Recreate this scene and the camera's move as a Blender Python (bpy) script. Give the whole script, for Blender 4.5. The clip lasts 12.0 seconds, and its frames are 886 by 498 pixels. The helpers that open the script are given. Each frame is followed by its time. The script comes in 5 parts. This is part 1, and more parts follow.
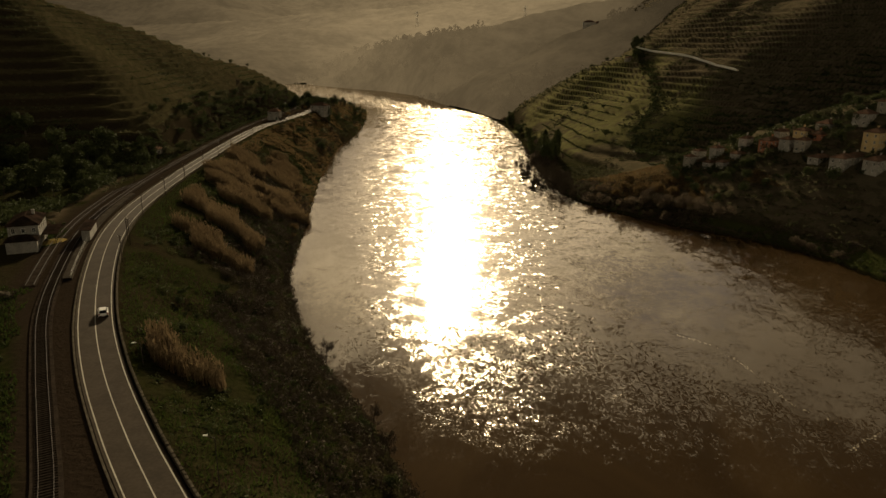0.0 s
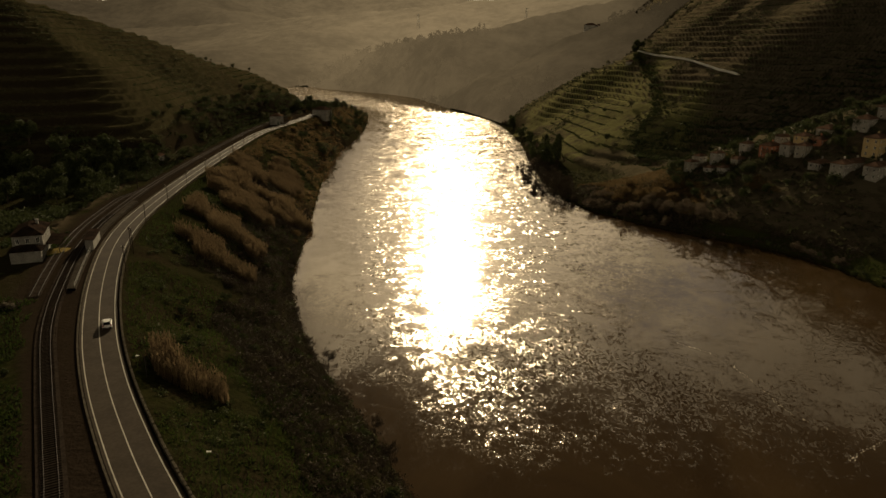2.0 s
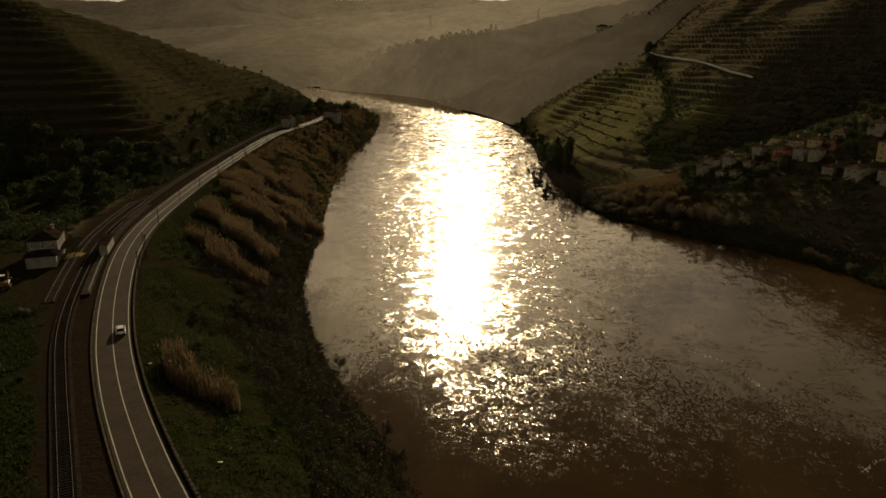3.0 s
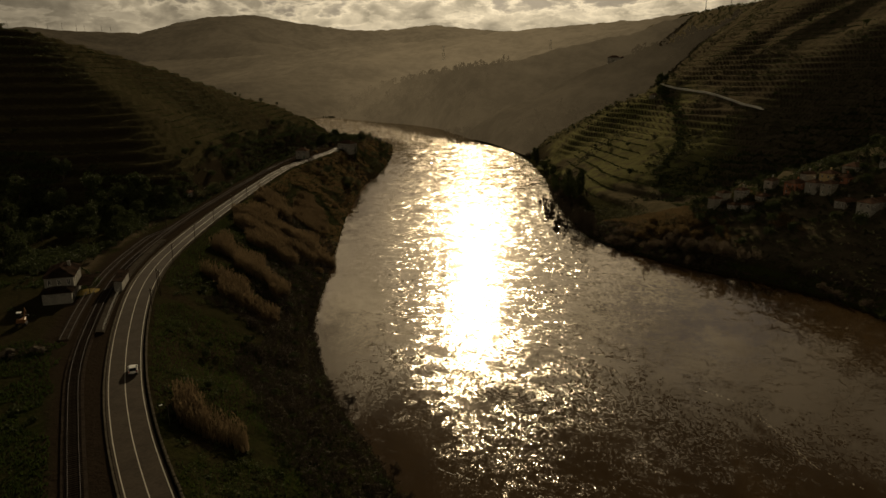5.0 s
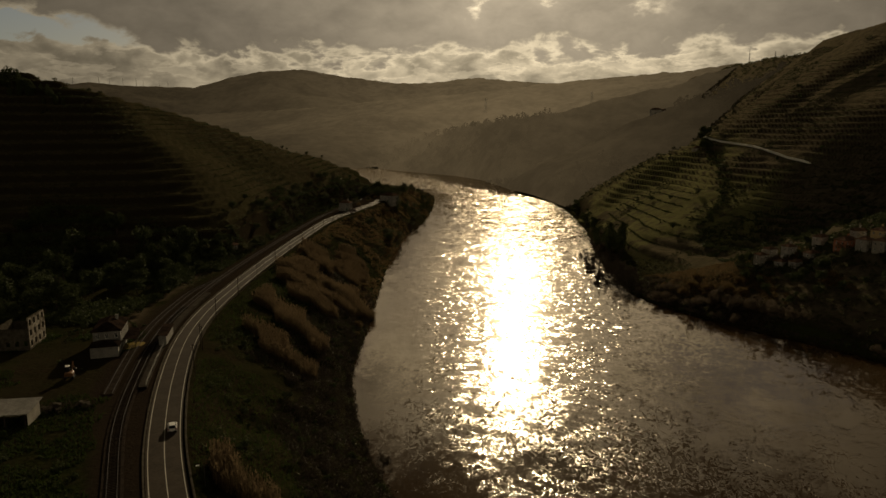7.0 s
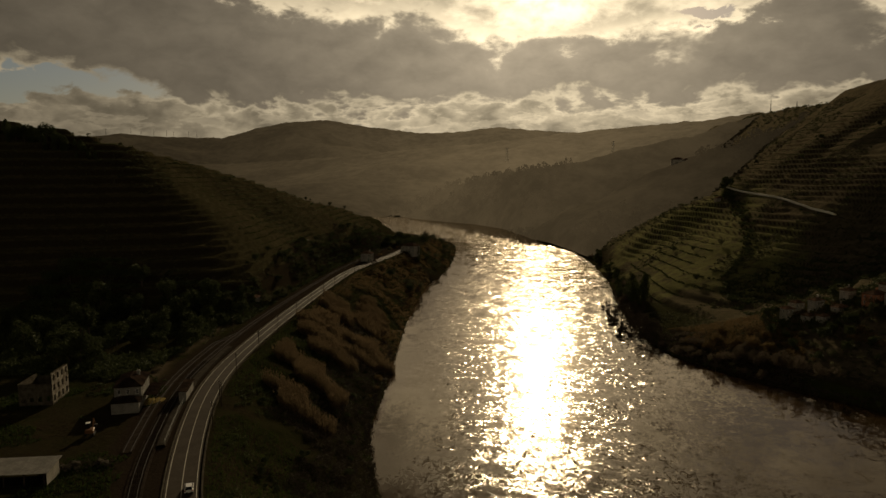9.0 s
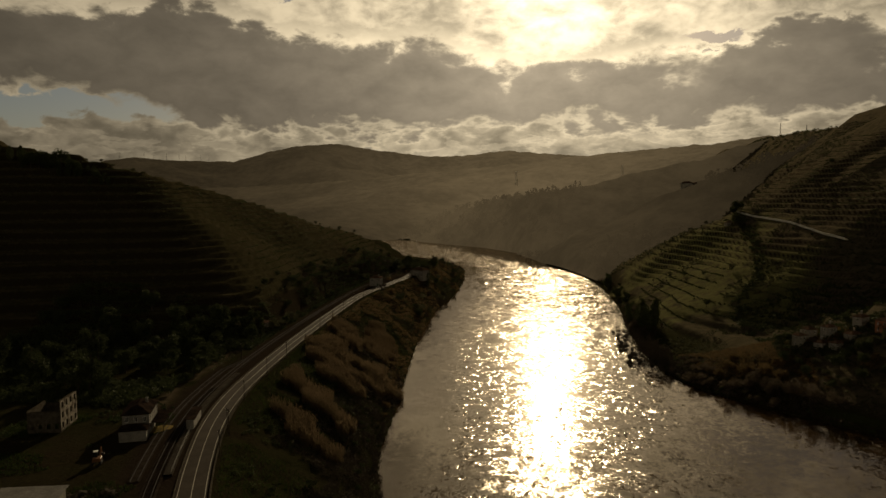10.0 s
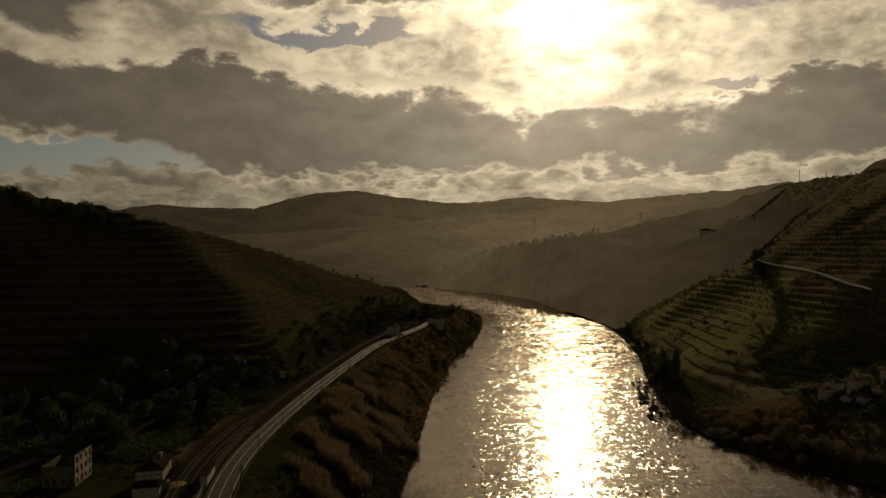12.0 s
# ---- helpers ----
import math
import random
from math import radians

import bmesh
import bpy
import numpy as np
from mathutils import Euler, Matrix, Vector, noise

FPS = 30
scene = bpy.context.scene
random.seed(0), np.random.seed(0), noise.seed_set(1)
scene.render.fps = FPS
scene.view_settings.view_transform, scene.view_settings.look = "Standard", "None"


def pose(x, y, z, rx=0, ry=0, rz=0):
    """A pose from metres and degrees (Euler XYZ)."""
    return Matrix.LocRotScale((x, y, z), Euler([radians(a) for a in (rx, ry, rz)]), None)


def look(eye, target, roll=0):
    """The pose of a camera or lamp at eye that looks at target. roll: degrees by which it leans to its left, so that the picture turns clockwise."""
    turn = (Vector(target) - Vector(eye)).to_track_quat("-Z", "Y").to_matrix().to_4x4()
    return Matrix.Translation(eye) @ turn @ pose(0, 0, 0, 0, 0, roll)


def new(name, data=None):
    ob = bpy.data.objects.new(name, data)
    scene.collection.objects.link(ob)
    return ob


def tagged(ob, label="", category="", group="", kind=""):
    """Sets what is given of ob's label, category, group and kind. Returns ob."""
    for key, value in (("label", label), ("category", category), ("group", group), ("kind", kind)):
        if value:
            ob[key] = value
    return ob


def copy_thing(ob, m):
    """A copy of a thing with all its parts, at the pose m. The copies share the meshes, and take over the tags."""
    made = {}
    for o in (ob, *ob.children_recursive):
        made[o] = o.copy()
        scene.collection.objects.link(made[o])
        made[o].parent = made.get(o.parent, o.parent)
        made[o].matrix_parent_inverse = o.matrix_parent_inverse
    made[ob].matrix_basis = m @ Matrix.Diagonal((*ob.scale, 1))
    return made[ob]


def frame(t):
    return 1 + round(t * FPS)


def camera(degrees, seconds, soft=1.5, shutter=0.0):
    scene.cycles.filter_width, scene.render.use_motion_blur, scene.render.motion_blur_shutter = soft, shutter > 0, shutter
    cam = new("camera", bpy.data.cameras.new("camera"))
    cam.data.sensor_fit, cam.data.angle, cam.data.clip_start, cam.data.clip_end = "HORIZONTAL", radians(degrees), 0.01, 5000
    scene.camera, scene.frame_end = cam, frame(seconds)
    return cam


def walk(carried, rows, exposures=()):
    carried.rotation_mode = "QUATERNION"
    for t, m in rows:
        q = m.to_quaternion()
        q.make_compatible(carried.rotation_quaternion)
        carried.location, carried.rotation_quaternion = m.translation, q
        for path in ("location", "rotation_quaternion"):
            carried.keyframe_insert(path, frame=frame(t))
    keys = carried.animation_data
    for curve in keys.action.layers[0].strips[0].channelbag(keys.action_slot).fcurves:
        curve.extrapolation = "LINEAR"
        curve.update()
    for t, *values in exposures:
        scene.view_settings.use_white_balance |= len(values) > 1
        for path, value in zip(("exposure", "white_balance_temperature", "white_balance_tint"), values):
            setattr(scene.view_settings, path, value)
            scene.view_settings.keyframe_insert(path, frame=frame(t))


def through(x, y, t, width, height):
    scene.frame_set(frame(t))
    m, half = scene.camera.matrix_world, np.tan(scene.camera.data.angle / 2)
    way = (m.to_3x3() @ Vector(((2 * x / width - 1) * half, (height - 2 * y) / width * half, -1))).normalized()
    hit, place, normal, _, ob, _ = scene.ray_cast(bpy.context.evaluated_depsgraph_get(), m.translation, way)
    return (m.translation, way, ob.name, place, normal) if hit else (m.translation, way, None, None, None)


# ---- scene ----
cam = camera(66.0, 12.0)
PATH = [
    (0, (0.00, 0.00, 75.00), (-0.00, 95.89, 46.63), 0.43),
    (0.5, (0.09, -0.06, 75.58), (0.19, 95.83, 47.21), 0.40),
    (1, (0.06, -0.17, 76.16), (0.33, 95.74, 47.85), 0.40),
    (1.5, (0.16, -0.31, 76.74), (0.53, 95.61, 48.47), 0.36),
    (2, (0.15, -0.36, 77.30), (-0.10, 95.58, 49.09), 0.32),
    (2.5, (0.15, -0.29, 78.07), (-0.97, 95.64, 49.85), 0.29),
    (3, (0.26, -0.27, 78.93), (-1.60, 95.66, 50.76), 0.24),
    (5, (1.18, -0.69, 82.18), (-2.64, 96.21, 57.75), 0.09),
    (5.5, (1.14, -0.43, 82.79), (-4.38, 96.80, 60.08), 0.03),
    (6, (1.39, -0.44, 83.61), (-5.70, 97.08, 62.62), -0.01),
    (6.5, (1.75, -0.57, 84.46), (-6.90, 97.17, 65.20), -0.06),
    (7, (2.13, -0.71, 85.21), (-7.81, 97.24, 67.67), -0.09),
    (9, (2.97, -0.77, 88.11), (-10.28, 97.77, 77.38), -0.24),
    (9.5, (3.06, -0.79, 88.83), (-10.85, 97.82, 79.80), -0.27),
    (10, (3.41, -0.75, 89.62), (-11.26, 97.89, 82.19), -0.27),
    (10.5, (3.52, -0.76, 90.28), (-11.83, 97.89, 84.56), -0.28),
    (11, (3.59, -0.66, 90.83), (-12.40, 97.97, 86.79), -0.30),
    (11.5, (3.78, -0.71, 91.55), (-12.89, 97.86, 89.13), -0.32),
    (12, (3.95, -0.59, 92.23), (-13.33, 97.90, 91.45), -0.30),
]
EXPOSURES = [(0, 0.64, 7800, 10), (3, 0.19, 7800, 10), (6, -0.34, 7800, 10), (9, -0.50, 7850, 10), (12, -0.57, 7900, 10)]
walk(cam, [(t, look(eye, target, roll)) for t, eye, target, roll in PATH], EXPOSURES)

# ---- light: low sun straight up the river, broken cloud ----
SUN_EL, SUN_AZ = radians(18.5), radians(0.5)
sun = new("sun", bpy.data.lights.new("sun", "SUN"))
sun.data.energy, sun.data.angle, sun.data.color = 2.7, radians(0.6), (1.0, 0.86, 0.62)
SUN_DIR = Vector((math.sin(SUN_AZ) * math.cos(SUN_EL), math.cos(SUN_AZ) * math.cos(SUN_EL), math.sin(SUN_EL)))
sun.rotation_mode = "QUATERNION"
sun.rotation_quaternion = SUN_DIR.to_track_quat("Z", "Y")


class Nodes:
    """Small helper to wire shader nodes."""

    def __init__(self, tree):
        self.t = tree

    def n(self, kind, **values):
        node = self.t.nodes.new(kind)
        for key, v in values.items():
            setattr(node, key, v)
        return node

    def put(self, v, socket):
        if isinstance(v, bpy.types.NodeSocket):
            self.t.links.new(v, socket)
        elif v is not None:
            socket.default_value = v

    def math(self, op, a, b=None, c=None, clamp=False):
        node = self.n("ShaderNodeMath", operation=op, use_clamp=clamp)
        for v, s in zip((a, b, c), node.inputs):
            self.put(v, s)
        return node.outputs[0]

    def mix(self, f, a, b, blend="MIX"):
        node = self.n("ShaderNodeMix", data_type="RGBA", blend_type=blend)
        self.put(f, node.inputs[0])
        self.put(a if not isinstance(a, tuple) else (*a, 1), node.inputs[6])
        self.put(b if not isinstance(b, tuple) else (*b, 1), node.inputs[7])
        return node.outputs[2]

    def noise(self, scale, detail=4.0, rough=0.55, vector=None, distortion=0.0):
        node = self.n("ShaderNodeTexNoise")
        node.inputs["Scale"].default_value = scale
        node.inputs["Detail"].default_value = detail
        node.inputs["Roughness"].default_value = rough
        node.inputs["Distortion"].default_value = distortion
        if vector is not None:
            self.put(vector, node.inputs["Vector"])
        return node.outputs["Fac"]

    def band(self, v, lo, hi, a=0.0, b=1.0):
        node = self.n("ShaderNodeMapRange", interpolation_type="SMOOTHSTEP")
        for x, s in zip((v, lo, hi, a, b), node.inputs):
            self.put(x, s)
        return node.outputs[0]

    def vec(self, v, scale=(1, 1, 1), shift=(0, 0, 0), turn=0.0):
        node = self.n("ShaderNodeMapping")
        self.put(v, node.inputs[0])
        node.inputs["Location"].default_value = shift
        node.inputs["Rotation"].default_value = (0, 0, turn)
        node.inputs["Scale"].default_value = scale
        return node.outputs[0]

    def xyz(self, x, y, z):
        node = self.n("ShaderNodeCombineXYZ")
        for v, s in zip((x, y, z), node.inputs):
            self.put(v, s)
        return node.outputs[0]


def make_sky():
    world = bpy.data.worlds.new("sky")
    scene.world = world
    world.use_nodes = True
    k = Nodes(world.node_tree)
    world.node_tree.nodes.clear()
    out = k.n("ShaderNodeOutputWorld")
    back = k.n("ShaderNodeBackground")
    sky = k.n("ShaderNodeTexSky", sky_type="NISHITA", sun_disc=False, sun_elevation=SUN_EL, sun_rotation=SUN_AZ)
    way = k.n("ShaderNodeTexCoord").outputs["Generated"]
    cut = k.n("ShaderNodeSeparateXYZ")
    k.put(way, cut.inputs[0])
    x, y, z = cut.outputs
    # how near a direction lies to the sun
    dot = k.n("ShaderNodeVectorMath", operation="DOT_PRODUCT")
    k.put(way, dot.inputs[0])
    dot.inputs[1].default_value = SUN_DIR
    near = k.math("MAXIMUM", dot.outputs["Value"], 0.0)
    wide, mid, tight = (k.math("POWER", near, e) for e in (4.5, 30.0, 260.0))
    # bearing and elevation in degrees, ruffled so that cloud edges billow
    az = k.math("MULTIPLY", k.math("ARCTAN2", x, y), 57.3)
    el = k.math("MULTIPLY", k.math("ARCSINE", z), 57.3)
    flat = k.vec(way, (1.0, 1.0, 1.8))
    soft, puff, grain = k.noise(5.0, 3.0, 0.5, flat), k.noise(7.0, 8.0, 0.56, flat, 0.3), k.noise(24.0, 6.0, 0.58, flat, 0.25)
    veer = k.noise(4.0, 6.0, 0.6, k.vec(way, (1.0, 1.0, 2.3), (7.3, 2.1, 4.4)))
    el_r = k.math("ADD", el, k.math("ADD", k.math("MULTIPLY", k.math("SUBTRACT", puff, 0.5), 7.5), k.math("MULTIPLY", k.math("SUBTRACT", grain, 0.5), 3.6)))
    az_r = k.math("ADD", az, k.math("MULTIPLY", k.math("SUBTRACT", veer, 0.5), 18.0))

    def blob(a0, e0, sa, se):
        p = k.math("POWER", k.math("DIVIDE", k.math("ABSOLUTE", k.math("SUBTRACT", az_r, a0)), sa), 2.0)
        q = k.math("POWER", k.math("DIVIDE", k.math("ABSOLUTE", k.math("SUBTRACT", el_r, e0)), se), 2.0)
        return k.math("EXPONENT", k.math("MULTIPLY", k.math("ADD", p, q), -1.0))

    def total(*parts):
        out = parts[0]
        for q in parts[1:]:
            out = k.math("ADD", out, q)
        return out

    # a long grey bank over the valley, a smaller one to its right, dark cloud high on the left
    low = k.math("MULTIPLY", k.math("MULTIPLY", k.band(el, 7.0, 5.0), k.band(k.noise(17.0, 6.0, 0.6, k.vec(way, (1.0, 1.0, 3.5)), 0.3), 0.43, 0.62)), 0.38)
    grey = total(blob(-17, 9.4, 15.5, 2.9), blob(-39, 11.2, 10, 2.5), blob(-29, 11.2, 9, 2.4), blob(18, 10.8, 8, 1.5), blob(6, 8.0, 16, 1.8), blob(-21, 7.3, 10, 1.5), blob(26, 7.8, 7, 1.3), blob(-41, 18.0, 7, 2.6), blob(-17, 20.6, 8, 1.3), blob(-46, 22, 9, 3.5), low, k.band(el, 21.0, 30.0))
    blue = total(blob(-38, 6.7, 9, 1.3), blob(-18, 17.3, 9, 1.1), blob(18, 19.4, 10, 2.3), blob(12, 12.6, 2.5, 0.6))
    rim = k.math("MULTIPLY", k.band(grey, 0.16, 0.36), k.band(grey, 0.60, 0.36))
    grey = k.band(grey, 0.32, 0.70)
    blue = k.math("MULTIPLY", k.band(blue, 0.35, 0.65), k.math("SUBTRACT", 1.0, grey))
    billow = k.math("ADD", k.math("MULTIPLY", puff, 0.55), k.math("MULTIPLY", grain, 0.45))
    shade = k.math("ADD", 0.48, k.math("MULTIPLY", k.band(billow, 0.36, 0.64), 0.85))
    shade = k.math("ADD", shade, k.math("MULTIPLY", rim, 0.28))
    lit = k.math("MULTIPLY", shade, total(k.math("MULTIPLY", wide, 0.66), k.math("MULTIPLY", mid, 0.75), k.math("MULTIPLY", tight, 1.3), k.math("ADD", 0.10, k.math("MULTIPLY", k.band(k.math("ABSOLUTE", az), 80.0, 40.0), 0.09)), k.math("MULTIPLY", k.band(y, 0.1, -0.5), 0.28)))
    lit = k.math("MULTIPLY", lit, k.band(el, 3.0, 10.0, 0.62, 1.0))
    dark = k.math("MULTIPLY", k.math("ADD", 0.30, k.math("MULTIPLY", billow, 1.4)), total(0.07, k.math("MULTIPLY", wide, 0.19), k.math("MULTIPLY", mid, 0.42), k.math("MULTIPLY", tight, 1.6)))
    lit_col = k.mix(1.0, (1.0, 0.90, 0.70), k.xyz(lit, lit, lit), "MULTIPLY")
    dark = k.math("MULTIPLY", dark, k.math("ADD", k.band(el, 20.0, 32.0, 1.0, 0.17), k.band(el, 48.0, 65.0, 0.0, 0.6)))
    dark_col = k.mix(1.0, (1.0, 0.90, 0.74), k.xyz(dark, dark, dark), "MULTIPLY")
    clear = k.mix(1.0, sky.outputs[0], (0.036, 0.036, 0.038), "MULTIPLY")
    col = k.mix(grey, k.mix(blue, lit_col, clear), dark_col)
    k.put(col, back.inputs["Color"])
    back.inputs["Strength"].default_value = 1.0
    k.put(back.outputs[0], out.inputs["Surface"])


make_sky()


# ---- materials ----
def material(name):
    m = bpy.data.materials.new(name)
    m.use_nodes = True
    k = Nodes(m.node_tree)
    b = m.node_tree.nodes["Principled BSDF"]
    return m, k, b


def mottled(name, a, b, scale, rough=0.85, bump=0.3, depth=0.02, metal=0.0, random_tone=0.0, fine=8.0, spec=0.4):
    """Two tones at two scales with a fine relief, in metres."""
    m, k, p = material(name)
    pos = k.n("ShaderNodeTexCoord").outputs["Object"]
    large, small = k.noise(scale, 4.0, 0.6, pos), k.noise(scale * fine, 4.0, 0.6, pos)
    f = k.band(k.math("ADD", k.math("MULTIPLY", large, 0.6), k.math("MULTIPLY", small, 0.4)), 0.35, 0.65)
    col = k.mix(f, a, b)
    if random_tone:
        r = k.n("ShaderNodeObjectInfo").outputs["Random"]
        tone = k.math("ADD", 1.0 - random_tone, k.math("MULTIPLY", r, 2 * random_tone))
        col = k.mix(1.0, col, k.xyz(tone, tone, tone), "MULTIPLY")
    k.put(col, p.inputs["Base Color"])
    p.inputs["Roughness"].default_value = rough
    p.inputs["Metallic"].default_value = metal
    p.inputs["Specular IOR Level"].default_value = spec if rough < 0.8 else 0.06 if rough < 0.9 else 0.0
    if bump:
        node = k.n("ShaderNodeBump")
        node.inputs["Strength"].default_value = bump
        node.inputs["Distance"].default_value = depth
        k.put(small, node.inputs["Height"])
        k.put(node.outputs[0], p.inputs["Normal"])
    return m


def make_water():
    m, k, p = material("muddy_water")
    pos = k.n("ShaderNodeNewGeometry").outputs["Position"]
    streak = k.noise(0.02, 5.0, 0.6, k.vec(pos, (1.0, 0.35, 1.0)), 1.2)
    body = k.mix(k.band(streak, 0.35, 0.65), (0.033, 0.0195, 0.0085), (0.052, 0.032, 0.0145))
    # ripples over longer chop; smooth boils break them up, and the race is livelier than the slack water
    lively = k.n("ShaderNodeAttribute", attribute_name="lively").outputs["Fac"]

    def slopes(scale, detail, rough, warp, stretch):
        """Slopes of one family of wavelets, about zero."""
        node = k.n("ShaderNodeTexNoise")
        node.inputs["Scale"].default_value = scale
        node.inputs["Detail"].default_value = detail
        node.inputs["Roughness"].default_value = rough
        node.inputs["Distortion"].default_value = warp
        k.put(k.vec(pos, (1.0, stretch, 1.0)), node.inputs["Vector"])
        cut = k.n("ShaderNodeVectorMath", operation="SUBTRACT")
        k.put(node.outputs["Color"], cut.inputs[0])
        cut.inputs[1].default_value = (0.5, 0.5, 0.5)
        return cut.outputs[0]

    def scaled(v, f):
        node = k.n("ShaderNodeVectorMath", operation="SCALE")
        k.put(v, node.inputs[0])
        k.put(f, node.inputs["Scale"])
        return node.outputs[0]

    def added(a, b):
        node = k.n("ShaderNodeVectorMath", operation="ADD")
        k.put(a, node.inputs[0])
        k.put(b, node.inputs[1])
        return node.outputs[0]

    boil = k.band(k.noise(0.055, 4.0, 0.62, pos, 1.3), 0.40, 0.50, 0.38, 1.0)
    patch = k.band(k.noise(0.23, 5.0, 0.68, k.vec(pos, (0.8, 1.0, 1.0)), 1.0), 0.43, 0.57, 0.45, 1.35)
    amount = k.math("MULTIPLY", k.math("MULTIPLY", boil, patch), lively)
    rough = k.band(amount, 0.15, 1.2, 0.08, 0.165)
    # short ripples on the near reach, longer chop farther up the reach
    place = k.n("ShaderNodeSeparateXYZ")
    k.put(pos, place.inputs[0])
    reach, bend = k.band(place.outputs[1], 110.0, 330.0), k.band(place.outputs[1], 380.0, 800.0)
    ripple = added(scaled(slopes(3.0, 2.0, 0.55, 0.4, 0.6), 0.46), scaled(slopes(1.2, 3.0, 0.6, 0.6, 0.6), 0.34))
    chop = added(scaled(slopes(1.0, 3.0, 0.6, 0.5, 0.55), 0.46), scaled(slopes(0.36, 3.0, 0.6, 0.7, 0.55), 0.34))
    swell = added(scaled(slopes(0.42, 3.0, 0.62, 0.5, 0.4), 0.44), scaled(slopes(0.15, 3.0, 0.6, 0.7, 0.4), 0.30))
    tilt = added(scaled(ripple, k.math("SUBTRACT", 1.0, reach)), scaled(added(scaled(chop, k.math("SUBTRACT", 1.0, bend)), scaled(swell, bend)), reach))
    tilt = added(scaled(tilt, amount), scaled(slopes(0.10, 2.0, 0.5, 0.6, 0.6), 0.04))
    level = k.n("ShaderNodeVectorMath", operation="MULTIPLY")
    k.put(tilt, level.inputs[0])
    level.inputs[1].default_value = (1.6, 1.15, 0.0)
    unit = k.n("ShaderNodeVectorMath", operation="NORMALIZE")
    k.put(added(level.outputs[0], (0.0, 0.0, 1.0)), unit.inputs[0])
    mud, gloss, edge, mixer = (k.n("ShaderNode" + kind) for kind in ("BsdfDiffuse", "BsdfGlossy", "Fresnel", "MixShader"))
    k.put(body, mud.inputs["Color"])
    gloss.inputs["Color"].default_value = (0.97, 0.89, 0.785, 1)
    k.put(rough, gloss.inputs["Roughness"])
    edge.inputs["IOR"].default_value = 1.31
    for node in (gloss, edge):
        k.put(unit.outputs[0], node.inputs["Normal"])
    k.put(edge.outputs[0], mixer.inputs[0])
    k.put(mud.outputs[0], mixer.inputs[1])
    k.put(gloss.outputs[0], mixer.inputs[2])
    m.node_tree.nodes.remove(p)
    k.put(mixer.outputs[0], m.node_tree.nodes["Material Output"].inputs["Surface"])
    return m


def make_ground():
    m, k, p = material("valley_ground")
    geo = k.n("ShaderNodeNewGeometry")
    pos = geo.outputs["Position"]
    big, mid, fine = k.noise(0.018, 4.0, 0.6, pos), k.noise(0.12, 5.0, 0.6, pos), k.noise(1.1, 5.0, 0.65, pos)
    grass = k.mix(k.band(fine, 0.3, 0.7), (0.008, 0.012, 0.003), (0.021, 0.026, 0.007))
    scrub = k.mix(k.band(fine, 0.3, 0.7), (0.013, 0.010, 0.006), (0.032, 0.025, 0.014))
    col = k.mix(k.band(k.math("ADD", k.math("MULTIPLY", big, 0.6), k.math("MULTIPLY", mid, 0.4)), 0.42, 0.58), grass, scrub)
    # dry grass and schist soil of the vineyard terraces, lightened in place of haze
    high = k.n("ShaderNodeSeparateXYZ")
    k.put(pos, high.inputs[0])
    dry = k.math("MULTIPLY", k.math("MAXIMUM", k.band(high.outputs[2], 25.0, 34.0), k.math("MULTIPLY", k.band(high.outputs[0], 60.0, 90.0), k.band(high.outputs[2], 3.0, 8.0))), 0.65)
    # right of the river the tones are paler, with hazy light put into them
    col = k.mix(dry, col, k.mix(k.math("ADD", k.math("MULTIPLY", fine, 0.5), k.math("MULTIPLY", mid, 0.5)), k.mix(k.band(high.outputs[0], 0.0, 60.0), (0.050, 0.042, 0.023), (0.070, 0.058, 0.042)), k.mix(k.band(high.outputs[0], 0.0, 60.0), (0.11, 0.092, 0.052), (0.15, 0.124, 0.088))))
    # low growth in blotches
    blotch = k.math("MULTIPLY", k.band(k.noise(0.16, 5.0, 0.65, pos, 0.4), 0.44, 0.56), k.math("SUBTRACT", 0.8, k.math("MULTIPLY", dry, 0.5)))
    col = k.mix(blotch, col, k.mix(fine, (0.013, 0.014, 0.006), (0.034, 0.032, 0.014)))
    # green cover between the vines, brightened in colour where sun breaks through on the terraces
    spot = k.n("ShaderNodeSeparateXYZ")
    k.put(pos, spot.inputs[0])
    wob = k.math("MULTIPLY", k.math("SUBTRACT", big, 0.5), 160.0)
    px, py = k.math("ADD", spot.outputs[0], wob), k.math("ADD", spot.outputs[1], wob)
    sunlit_cover = k.math("MULTIPLY", k.math("MULTIPLY", k.band(px, 70.0, 85.0), k.band(px, 190.0, 150.0)), k.math("MULTIPLY", k.band(py, 420.0, 450.0), k.band(py, 760.0, 660.0)))
    sunlit_cover = k.math("MULTIPLY", sunlit_cover, k.band(mid, 0.3, 0.55))
    col = k.mix(sunlit_cover, col, k.mix(fine, (0.076, 0.086, 0.030), (0.14, 0.142, 0.055)))
    flat_bank = k.math("MULTIPLY", k.math("MULTIPLY", k.band(spot.outputs[2], 0.4, 1.0), k.band(spot.outputs[2], 5.0, 3.5)), k.math("MULTIPLY", k.band(py, 340.0, 280.0), k.band(spot.outputs[0], 110.0, 118.0)))
    col = k.mix(flat_bank, col, k.mix(fine, (0.024, 0.030, 0.010), (0.047, 0.053, 0.018)))
    # trodden earth of the station yard
    small_wob = k.math("MULTIPLY", k.math("SUBTRACT", mid, 0.5), 22.0)
    qx, qy = k.math("ADD", spot.outputs[0], small_wob), k.math("ADD", spot.outputs[1], small_wob)
